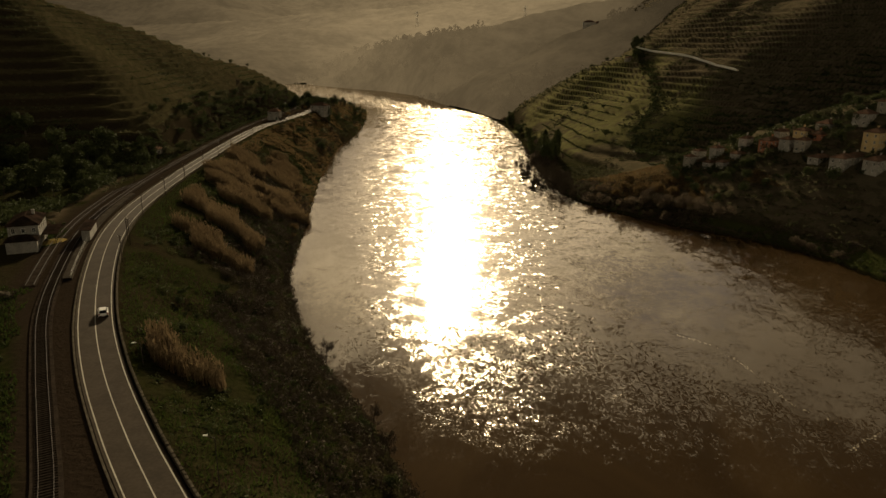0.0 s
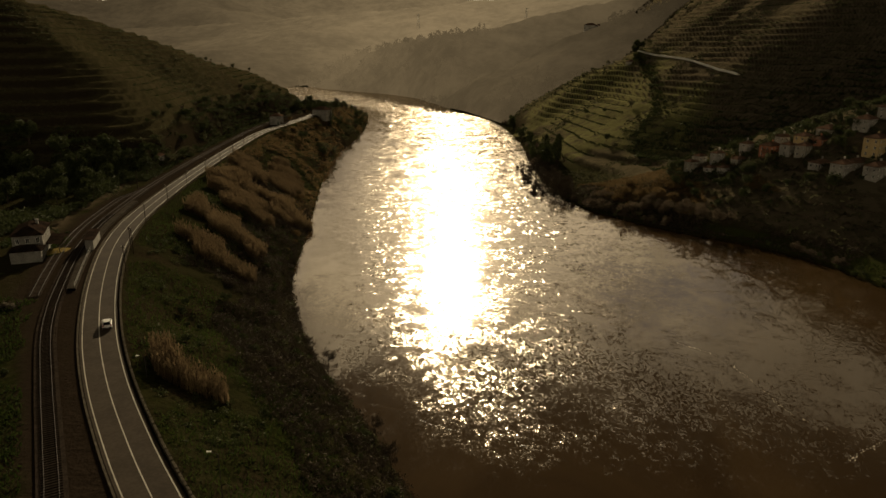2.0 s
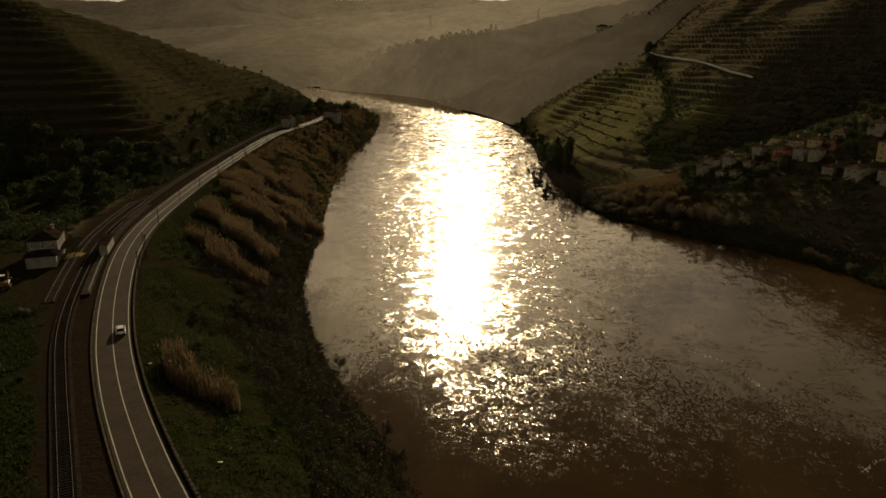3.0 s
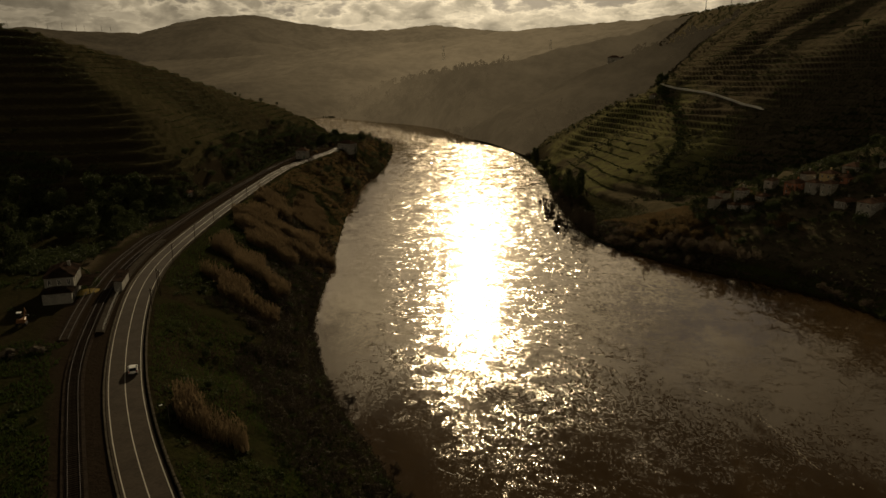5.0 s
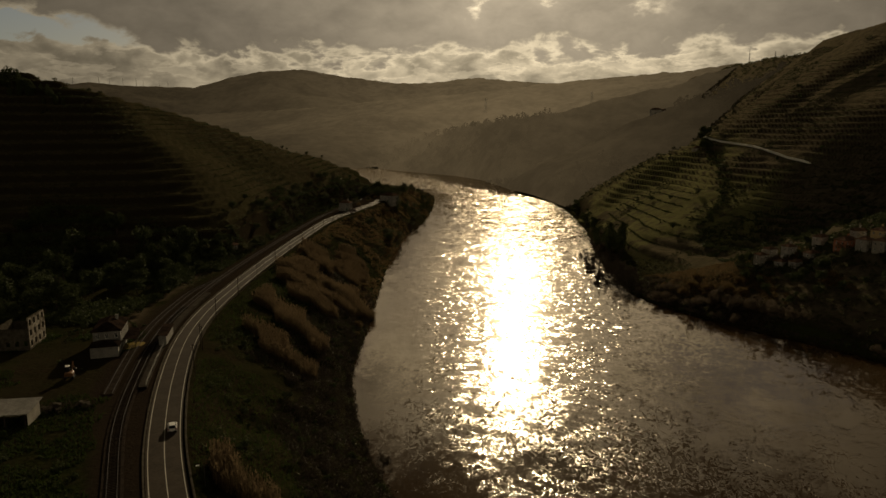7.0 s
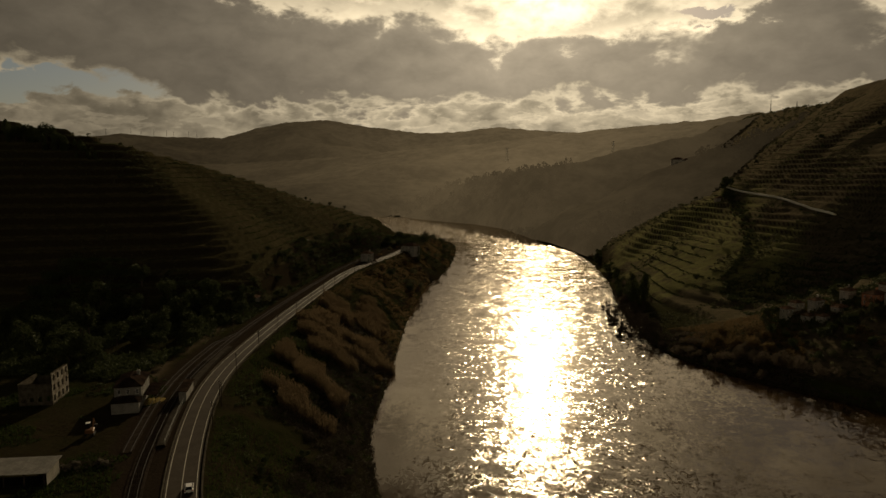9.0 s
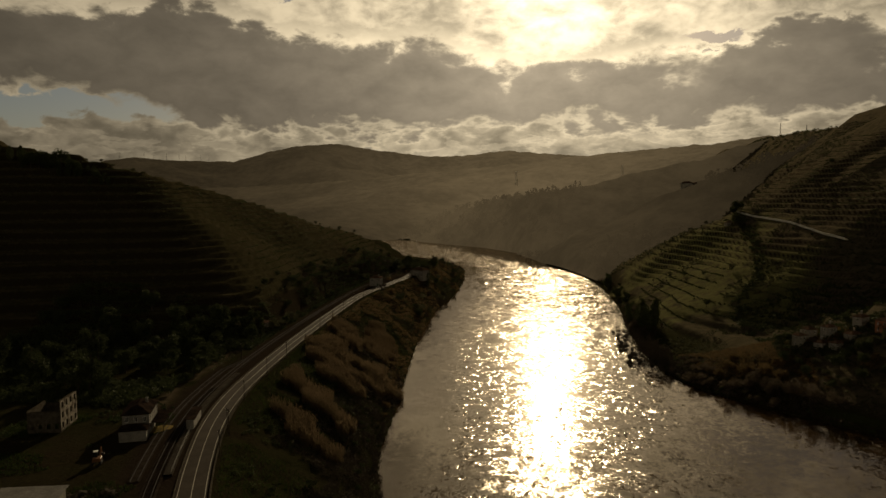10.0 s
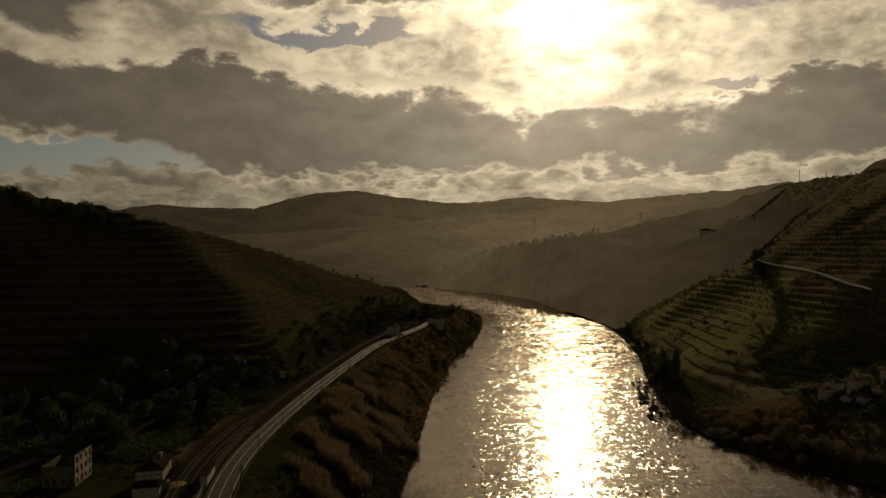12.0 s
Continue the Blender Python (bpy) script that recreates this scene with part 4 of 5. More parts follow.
        box(bm, (0.16, 0.1, 0.13), (sx * 0.9, 0.72, 0.93), bevel=0.02)
        part("door_mirror", bm, CAR_PAINT, ob)
    bm = bmesh.new()
    box(bm, (1.6, 0.12, 0.22), (0, -1.98, 0.33), bevel=0.03)
    part("bumper", bm, BLACK, ob)
    bm = bmesh.new()
    box(bm, (0.5, 0.02, 0.12), (0, -2.045, 0.42))
    part("plate", bm, FRAME, ob)
    return ob


px_, py_, hd = beside_road(123.5, 1.5)
make_car(px_, py_, ROAD_Z + 0.065, hd - 90)

# ---- the yard below the station ----

def rubble(x, y, r, n, seed, label):
    rng = random.Random(seed)
    ob = base("rubble_heap", x, y, 24.0)
    tagged(ob, label, "rubble")
    for i in range(n):
        a, q = rng.uniform(0, 6.28), r * math.sqrt(rng.random())
        bm = bmesh.new()
        s = rng.uniform(0.35, 0.9)
        box(bm, (s * 1.4, s, s * 0.8), (0, 0, 0), bevel=s * 0.15)
        st = part("stone", bm, STONE, ob)
        st.matrix_basis = pose(q * math.cos(a), q * math.sin(a) * 0.6, max(0, (r - q) * 0.35) - 0.1, rng.uniform(-25, 25), rng.uniform(-25, 25), rng.uniform(0, 360))
    for i in range(8):
        bm = bmesh.new()
        box(bm, (rng.uniform(2.0, 4.0), 0.22, 0.07))
        pl = part("plank", bm, WOOD, ob)
        pl.matrix_basis = pose(rng.uniform(-r, r), rng.uniform(-r, r) * 0.6, rng.uniform(0.3, 0.9), rng.uniform(-12, 12), rng.uniform(-15, 15), rng.uniform(0, 180))


def sand_heap(x, y, r, h):
    rng = np.random.default_rng(77)
    bm = bmesh.new()
    rings = [[bm.verts.new((r * q * (1 + 0.12 * math.sin(3 * a + q * 4)) * math.cos(a), r * 0.7 * q * math.sin(a), h * (1 - q**1.5) + rng.normal() * 0.04 - 0.05)) for a in np.linspace(0, 2 * math.pi, 18, endpoint=False)] for q in (1.0, 0.8, 0.6, 0.4, 0.2)]
    for a, b in zip(rings, rings[1:]):
        for i in range(18):
            bm.faces.new((a[i], a[(i + 1) % 18], b[(i + 1) % 18], b[i]))
    bm.faces.new(rings[-1])
    ob = base("sand_heap", x, y, 24.0, 70)
    tagged(ob, "spread heap of yellow sand beside the station", "sand heap")
    part("heap", bm, mottled("yellow_sand", (0.17, 0.125, 0.045), (0.29, 0.22, 0.085), 1.2, 0.95, 0.8, 0.05), ob)


sand_heap(-105.6, 176.5, 4.2, 0.55)
rubble(-97.5, 132, 3.2, 26, 3, "heap of pale stones and planks in the yard")
rubble(-92.5, 134.5, 2.2, 16, 4, "small heap of rubble and boards")

digger = base("excavator", -106.5, 150.5, 24.0, 25)
tagged(digger, "small orange excavator parked on bare earth", "excavator")
for sx in (-0.85, 0.85):
    bm = bmesh.new()
    box(bm, (0.45, 2.8, 0.7), (sx, 0, 0), bevel=0.16)
    part("crawler", bm, BLACK, digger)
bm = bmesh.new()
box(bm, (1.9, 2.4, 0.9), (0, -0.2, 0.8), bevel=0.12)
part("upper_body", bm, ORANGE, digger)
bm = bmesh.new()
box(bm, (0.95, 1.2, 1.3), (-0.4, 0.35, 1.7), bevel=0.1)
cab = part("cab", bm, GLASS, digger)
bm = bmesh.new()
box(bm, (1.05, 1.3, 0.1), (-0.4, 0.35, 3.0), bevel=0.03)
part("cab_roof", bm, FRAME, cab, "white cab roof")
bm = bmesh.new()
rod(bm, (0.5, 0.9, 1.5), (0.5, 2.6, 3.4), 0.2, 0.16, 6)
part("boom", bm, ORANGE, digger)
bm = bmesh.new()
rod(bm, (0.5, 2.6, 3.4), (0.5, 3.8, 1.4), 0.14, 0.11, 6)
part("arm", bm, ORANGE, digger)
bm = bmesh.new()
box(bm, (0.9, 0.6, 0.6), (0.5, 3.9, 0.7), bevel=0.12)
part("bucket", bm, STEEL, digger)

# ---- road with pale wall across the right-hand terraces ----


def draped(curve, offset, width, lift, thick):
    d = np.gradient(curve, axis=0)
    d /= np.hypot(d[:, 0], d[:, 1])[:, None]
    nrm = np.stack([d[:, 1], -d[:, 0]], -1)
    z = np.convolve(np.pad(height(curve[:, 0], curve[:, 1]), 6, mode="edge"), np.ones(13) / 13, "valid") + lift
    bm = bmesh.new()
    rows = []
    for p, n, zz in zip(curve, nrm, z):
        a, b = p + n * (offset - width / 2), p + n * (offset + width / 2)
        rows.append([bm.verts.new((*a, zz - thick)), bm.verts.new((*a, zz)), bm.verts.new((*b, zz)), bm.verts.new((*b, zz - thick))])
    for r, s in zip(rows, rows[1:]):
        for i in range(3):
            bm.faces.new((r[i], r[i + 1], s[i + 1], s[i]))
    bm.faces.new(rows[0])
    bm.faces.new(rows[-1][::-1])
    return bm


FARM_ROAD = smooth_curve([(199, 946), (206, 944), (214, 940), (221, 934)], 3.0)


hill_road = link("hill_road", draped(HILL_ROAD, 0, 2.0, 0.4, 0.6), mottled("pale_gravel", (0.46, 0.42, 0.35), (0.62, 0.57, 0.48), 0.4, 0.9, 0.4, 0.02))
tagged(hill_road, "pale road climbing across the terraced hillside", "road", kind="structure")
farm_road = link("farm_road", ribbon(FARM_ROAD, 0, 3.0, 101.0, 4.0), hill_road.data.materials[0])
tagged(farm_road, "short pale lane below the hilltop farm", "road", kind="structure")
part("retaining_wall", draped(HILL_ROAD, -1.5, 0.35, 1.4, 1.4), FRAME, hill_road, "whitewashed roadside wall")

# ---- masts and pylons on the ridges ----
def mast(x, y, h, label, z=None, group=""):
    z = ground_z(x, y) if z is None else z
    ob = base("mast", x, y, z - 1)
    tagged(ob, label, "mast", group)
    for i in range(3):
        a = i * 2.094
        bm = bmesh.new()
        rod(bm, (1.2 * math.cos(a), 1.2 * math.sin(a), 0), (0.3 * math.cos(a), 0.3 * math.sin(a), h), 0.2, 0.12, 5)
        part("leg", bm, STEEL, ob)
    bm = bmesh.new()
    n = int(h / 3)
    for j in range(n):
        r0, r1 = 1.2 - 0.9 * j / n, 1.2 - 0.9 * (j + 1) / n
        for i in range(3):
            a, b = i * 2.094, (i + 1) * 2.094
            rod(bm, (r0 * math.cos(a), r0 * math.sin(a), h * j / n), (r1 * math.cos(b), r1 * math.sin(b), h * (j + 1) / n), 0.07, 0.07, 4)
    part("bracing", bm, STEEL, ob)


mast(405, 1260, 26, "slender lattice radio mast on the ridge")
for az, el, h in ((-33.6, 3.1, 26), (-31.9, 3.1, 30), (-31.2, 3.05, 24), (-30.3, 3.0, 34), (-29.4, 2.97, 36), (-28.9, 2.97, 28), (-27.8, 2.95, 30), (-27.2, 2.95, 26)):
    a = radians(az)
    mast(3290 * math.sin(a), 3290 * math.cos(a), h, "thin mast on the distant mountain ridge", 90 + 3290 * math.tan(radians(el)), "masts on the far ridge")
mast(398, 1120, 11, "short lattice mast on the ridge")


def pylon(x, y, z, h, turn):
    ob = base("pylon", x, y, z - 1, turn)
    tagged(ob, "lattice power pylon on the far slope", "pylon", "power pylons")
    for sx in (-1, 1):
        for sy in (-1, 1):
            bm = bmesh.new()
            rod(bm, (sx * 3, sy * 3, 0), (sx * 0.6, sy * 0.6, h), 0.22, 0.15, 4)
            part("leg", bm, GALV, ob)
    for f in (0.72, 0.84, 0.96):
        bm = bmesh.new()
        box(bm, (9.0, 0.5, 0.4), (0, 0, h * f))
        part("crossarm", bm, GALV, ob)
    bm = bmesh.new()
    for j in range(7):
        q0, q1 = 3 - 2.4 * j / 7, 3 - 2.4 * (j + 1) / 7
        for sx in (-1, 1):
            rod(bm, (sx * q0, -q0, h * j / 7), (-sx * q1, -q1, h * (j + 1) / 7), 0.1, 0.1, 4)
    part("bracing", bm, GALV, ob)



def mesh_of(name, verts, faces, mat):
    me = bpy.data.meshes.new(name)
    v, f = np.asarray(verts, float).reshape(-1, 3), np.asarray(faces, np.int32)
    n = f.shape[1]
    me.vertices.add(len(v))
    me.vertices.foreach_set("co", v.ravel())
    me.loops.add(f.size)
    me.loops.foreach_set("vertex_index", f.ravel())
    me.polygons.add(len(f))
    me.polygons.foreach_set("loop_start", np.arange(0, f.size, n, dtype=np.int32))
    me.update(calc_edges=True)
    me.materials.append(mat)
    return me


def cards(rng, centres, length, width, upright=0.0):
    """Small bent leaf cards round the centres: two quads each, folded along the middle."""
    n = len(centres)
    d = rng.normal(size=(n, 3))
    d[:, 2] += upright * np.sign(rng.uniform(-0.2, 1, n)) * 2
    d /= np.linalg.norm(d, axis=1)[:, None]
    s = np.cross(d, rng.normal(size=(n, 3)))
    s /= np.linalg.norm(s, axis=1)[:, None]
    up = np.cross(d, s)
    ln = (length * rng.uniform(0.6, 1.4, n))[:, None]
    wd = (width * rng.uniform(0.6, 1.4, n))[:, None]
    a, b = centres - d * ln / 2, centres + d * ln / 2
    v = np.stack([a, centres + s * wd / 2 + up * wd * 0.2, b, centres - s * wd / 2 + up * wd * 0.2], 1)
    return v.reshape(-1, 3), np.arange(4 * n).reshape(n, 4)


# ---- far mountains and nearer hazy slopes, glowing to stand in for haze ----
def make_far(name, glow):
    m, k, p = material(name)
    pos = k.n("ShaderNodeNewGeometry").outputs["Position"]
    f = k.band(k.math("ADD", k.math("MULTIPLY", k.noise(0.006, 5.0, 0.6, pos), 0.5), k.math("MULTIPLY", k.noise(0.03, 7.0, 0.7, pos), 0.5)), 0.35, 0.65)
    k.put(k.mix(f, (0.016, 0.015, 0.011), (0.045, 0.038, 0.027)), p.inputs["Base Color"])
    p.inputs["Roughness"].default_value = 0.95
    p.inputs["Specular IOR Level"].default_value = 0.0
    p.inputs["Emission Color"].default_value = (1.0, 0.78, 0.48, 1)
    # haze of sunlit air painted as emission, stronger with distance and under the sun
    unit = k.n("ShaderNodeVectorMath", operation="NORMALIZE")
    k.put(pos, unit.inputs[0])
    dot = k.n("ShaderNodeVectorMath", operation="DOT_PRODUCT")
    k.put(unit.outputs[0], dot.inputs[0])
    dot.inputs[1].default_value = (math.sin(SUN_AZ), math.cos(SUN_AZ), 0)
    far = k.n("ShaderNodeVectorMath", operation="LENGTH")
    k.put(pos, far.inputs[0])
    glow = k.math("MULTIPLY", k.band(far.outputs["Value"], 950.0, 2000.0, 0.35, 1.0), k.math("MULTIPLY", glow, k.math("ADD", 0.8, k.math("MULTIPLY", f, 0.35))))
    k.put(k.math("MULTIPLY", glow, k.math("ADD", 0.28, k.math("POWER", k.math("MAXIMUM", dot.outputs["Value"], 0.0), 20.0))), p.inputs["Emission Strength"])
    return m


def far_hills(azimuths, elevations, near, crest, seed, mat, label, relief=1.0, trees=0):
    """A range of hills given by its skyline as seen from over the river; near and crest are distances by bearing."""
    deg = np.arange(azimuths[0] - 4, azimuths[-1] + 4, 0.2)
    az, near, crest = np.radians(deg), np.interp(deg, azimuths, near + 0 * np.array(azimuths)), np.interp(deg, azimuths, crest + 0 * np.array(azimuths))
    top = 92 + crest * np.tan(np.radians(np.interp(deg, azimuths, elevations)))
    g = np.linspace(0, 1.3, 46)[:, None]
    R = near + (crest - near) * g
    x, y, f = R * np.sin(az), R * np.cos(az), np.clip(g, 0, 1)
    z = (top + 2) * f**0.8 - 2 - np.maximum(R - crest, 0) * 0.35
    z += (46 * wave(x, y, 300, seed) + 22 * wave(x, y, 120, seed + 1)) * f * (1 - f) * 2.5 * relief + (3.5 * wave(x, y, 30, seed + 2) + 2.0 * wave(x, y, 12, seed + 3)) * f
    nx = len(az)
    i = (np.arange(len(g) - 1)[:, None] * nx + np.arange(nx - 1)).ravel()
    me = bpy.data.meshes.new("backdrop")
    me.from_pydata(np.stack([x, y, z], -1).reshape(-1, 3).tolist(), [], np.stack([i, i + 1, i + 1 + nx, i + nx], -1).tolist())
    me.polygons.foreach_set("use_smooth", np.ones(len(me.polygons), bool))
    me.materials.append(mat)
    if trees:
        rng = np.random.default_rng(seed)
        at = np.stack([x, y, z], -1).reshape(-1, 3)
        on = np.flatnonzero((R.ravel() < np.tile(crest, len(g)) + 15) & (R.ravel() > np.tile(near, len(g)) + 20) & (wave(x, y, 90, seed + 5).ravel() > -0.1))
        stand = at[rng.choice(on, trees)] + rng.normal(size=(trees, 3)) * (9, 9, 0)
        size = rng.uniform(3.0, 7.0, trees)
        d = rng.normal(size=(trees * 26, 3))
        d *= (rng.uniform(0.5, 1.0, trees * 26) / np.linalg.norm(d, axis=1))[:, None] * (1, 1, 1.25)
        leaves = np.repeat(stand, 26, 0) + np.repeat(size, 26)[:, None] * (d + (0, 0, 0.6))
        # trees share the hills' glowing material, so the painted haze covers them too
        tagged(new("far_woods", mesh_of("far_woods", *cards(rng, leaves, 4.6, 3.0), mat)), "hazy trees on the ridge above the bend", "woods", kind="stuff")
    return tagged(new("backdrop", me), label, "hills", kind="structure")


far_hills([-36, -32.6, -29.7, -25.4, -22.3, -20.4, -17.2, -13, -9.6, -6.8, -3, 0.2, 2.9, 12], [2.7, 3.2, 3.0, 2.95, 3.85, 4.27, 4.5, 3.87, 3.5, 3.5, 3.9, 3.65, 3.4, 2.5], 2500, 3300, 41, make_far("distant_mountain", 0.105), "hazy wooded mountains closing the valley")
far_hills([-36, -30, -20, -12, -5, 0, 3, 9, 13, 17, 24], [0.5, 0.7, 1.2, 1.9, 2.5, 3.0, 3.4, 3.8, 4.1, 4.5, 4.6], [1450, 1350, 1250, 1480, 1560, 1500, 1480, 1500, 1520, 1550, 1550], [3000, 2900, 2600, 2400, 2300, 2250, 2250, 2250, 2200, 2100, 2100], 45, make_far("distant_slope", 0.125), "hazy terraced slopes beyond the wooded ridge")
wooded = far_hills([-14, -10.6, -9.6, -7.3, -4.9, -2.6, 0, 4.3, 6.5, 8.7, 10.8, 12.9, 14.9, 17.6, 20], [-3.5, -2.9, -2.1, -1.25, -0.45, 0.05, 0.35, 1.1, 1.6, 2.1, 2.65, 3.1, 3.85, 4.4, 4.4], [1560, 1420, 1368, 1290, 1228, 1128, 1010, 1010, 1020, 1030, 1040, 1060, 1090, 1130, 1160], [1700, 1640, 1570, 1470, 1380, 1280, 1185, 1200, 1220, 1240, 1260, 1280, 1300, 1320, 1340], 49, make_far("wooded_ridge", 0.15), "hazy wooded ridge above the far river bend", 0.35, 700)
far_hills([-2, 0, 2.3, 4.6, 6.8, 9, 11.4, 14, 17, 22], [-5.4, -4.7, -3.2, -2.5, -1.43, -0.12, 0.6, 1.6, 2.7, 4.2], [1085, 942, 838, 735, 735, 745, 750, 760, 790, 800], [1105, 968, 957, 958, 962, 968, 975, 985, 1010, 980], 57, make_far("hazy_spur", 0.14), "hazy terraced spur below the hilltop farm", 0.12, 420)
pylon(167, 1500, 128, 32, 20)
pylon(-60, 1560, 118, 32, 20)


# ---- vegetation ----
def foliage(name, a, b, rough=0.75, through=0.12):
    """Leaves or twigs, each one a little different in tone."""
    m, k, p = material(name)
    r = k.n("ShaderNodeNewGeometry").outputs["Random Per Island"]
    o = k.n("ShaderNodeObjectInfo").outputs["Random"]
    col = k.mix(k.math("ADD", k.math("MULTIPLY", r, 0.7), k.math("MULTIPLY", o, 0.3)), a, b)
    k.put(col, p.inputs["Base Color"])
    p.inputs["Roughness"].default_value = rough
    p.inputs["Specular IOR Level"].default_value = 0.05
    glow = k.n("ShaderNodeBsdfTranslucent")
    k.put(col, glow.inputs["Color"])
    mixer = k.n("ShaderNodeMixShader")
    mixer.inputs[0].default_value = through
    k.put(p.outputs[0], mixer.inputs[1])
    k.put(glow.outputs[0], mixer.inputs[2])
    k.put(mixer.outputs[0], m.node_tree.nodes["Material Output"].inputs["Surface"])
    return m


LEAF_DARK = foliage("evergreen_leaves", (0.032, 0.042, 0.017), (0.074, 0.088, 0.036), through=0.22)
LEAF_OLIVE = foliage("olive_leaves", (0.045, 0.047, 0.025), (0.10, 0.098, 0.052), through=0.42)
TWIG = foliage("bare_twigs", (0.038, 0.030, 0.022), (0.09, 0.07, 0.05), through=0.1)
REED = foliage("dry_reeds", (0.085, 0.060, 0.034), (0.18, 0.13, 0.076), through=0.4)
WILLOW = foliage("willow_twigs", (0.075, 0.058, 0.042), (0.16, 0.125, 0.09), through=0.35)
RUSSET = foliage("russet_leaves", (0.088, 0.058, 0.028), (0.18, 0.125, 0.06), through=0.42)
GRASS = foliage("grass_blades", (0.019, 0.031, 0.008), (0.046, 0.066, 0.017), through=0.4)
BARK = mottled("bark", (0.05, 0.04, 0.03), (0.11, 0.09, 0.07), 1.2, 0.95, 0.8, 0.03)


def blades(rng, roots, tall, width, lean=0.25):
    """Upright blades: a narrow tapering triangle each."""
    n = len(roots)
    a = rng.uniform(0, 2 * math.pi, n)
    side = np.stack([np.cos(a), np.sin(a), 0 * a], -1) * (width * rng.uniform(0.6, 1.4, n))[:, None] / 2
    tip = roots + np.concatenate([rng.normal(size=(n, 2)) * lean * tall, (tall * rng.uniform(0.6, 1.25, n))[:, None]], 1)
    v = np.stack([roots - side, roots + side, tip], 1)
    return v.reshape(-1, 3), np.arange(3 * n).reshape(n, 3)


def lumpy(rng, n, lumps, spread, size, squash=0.8):
    """Points gathered in the outer parts of overlapping lumps."""
    c = rng.normal(size=(lumps, 3)) * spread
    r = size * rng.uniform(0.6, 1.2, lumps)
    i = rng.integers(0, lumps, n)
    d = rng.normal(size=(n, 3))
    d /= np.linalg.norm(d, axis=1)[:, None]
    p = c[i] + d * (r[i] * rng.uniform(0.45, 1.0, n) ** 0.5)[:, None]
    p[:, 2] *= squash
    return p


def limbs(rng, tall, reach, n, trunk_r, start=0.35):
    bm = bmesh.new()
    bend = Vector((rng.normal() * 0.04 * tall, rng.normal() * 0.04 * tall, tall * 0.5))
    rod(bm, (0, 0, -0.6), bend, trunk_r, trunk_r * 0.7, 7)
    top = bend + Vector((rng.normal() * 0.04 * tall, rng.normal() * 0.04 * tall, tall * 0.38))
    rod(bm, bend, top, trunk_r * 0.7, trunk_r * 0.25, 6)
    tips = []
    for i in range(n):
        f = rng.uniform(start, 0.95)
        p = Vector((0, 0, 0)).lerp(bend, f / 0.5) if f < 0.5 else bend.lerp(top, (f - 0.5) / 0.5)
        a, q = rng.uniform(0, 6.28), reach * rng.uniform(0.5, 1.0) * (1.15 - 0.5 * f)
        e = p + Vector((q * math.cos(a), q * math.sin(a), q * rng.uniform(0.3, 0.9)))
        rod(bm, p, e, trunk_r * 0.32, trunk_r * 0.08, 4)
        tips.append((p, e))
    return bm, tips


def leafy_tree(name, seed, tall, wide, leaf, count, size, label, category="tree", lumps=14, group=""):
    rng = np.random.default_rng(seed)
    ob = base(name, 0, 0, -500)
    tagged(ob, label, category, group)
    bm, _ = limbs(rng, tall, wide * 0.45, 9, tall * 0.028)
    part("trunk", bm, BARK, ob)
    p = lumpy(rng, count, lumps, (wide * 0.22, wide * 0.22, tall * 0.15), wide * 0.26, 1.0)
    p[:, 2] += tall * 0.62
    crown = new("crown", mesh_of("crown", *cards(rng, p, size, size * 0.7), leaf))
    crown.parent = ob
    return ob


def column_tree(name, seed, tall, wide, leaf, count, size, label, category="tree"):
    """A narrow upright crown: cypress or poplar."""
    rng = np.random.default_rng(seed)
    ob = base(name, 0, 0, -500)
    tagged(ob, label, category)
    bm, _ = limbs(rng, tall, wide * 0.3, 8, tall * 0.018, 0.2)
    part("trunk", bm, BARK, ob)
    f = rng.uniform(0.08, 1.0, count)
    a = rng.uniform(0, 6.28, count)
    r = wide / 2 * np.sin(np.pi * np.clip(f * 0.92 + 0.06, 0, 1)) ** 0.7 * rng.uniform(0.4, 1.1, count) * (1 + 0.25 * np.sin(a * 3 + f * 9))
    p = np.stack([r * np.cos(a), r * np.sin(a), f * tall], -1)
    crown = new("crown", mesh_of("crown", *cards(rng, p, size, size * 0.6, 0.8), leaf))
    crown.parent = ob
    return ob


def bare_tree(name, seed, tall, wide, count, label, category="tree", mat=None, bushy=False):
    """A leafless winter tree or shrub: limbs and a haze of fine twigs."""
    rng = np.random.default_rng(seed)
    ob = base(name, 0, 0, -500)
    tagged(ob, label, category)
    bm, tips = limbs(rng, tall, wide * 0.5, 18, tall * 0.016, 0.05 if bushy else 0.25)
    part("trunk", bm, BARK, ob)
    if bushy:
        p = lumpy(rng, count, 9, (wide * 0.2, wide * 0.2, tall * 0.12), wide * 0.28)
        p[:, 2] += tall * 0.5
    else:
        i = rng.integers(0, len(tips), count)
        t = rng.uniform(0.35, 1.15, count)[:, None]
        a, b = np.array([t_[0] for t_ in tips])[i], np.array([t_[1] for t_ in tips])[i]
        p = a + (b - a) * t + rng.normal(size=(count, 3)) * wide * 0.06
    crown = new("crown", mesh_of("crown", *cards(rng, p, 0.9, 0.075, 0.7), mat or TWIG))
    crown.parent = ob
    return ob


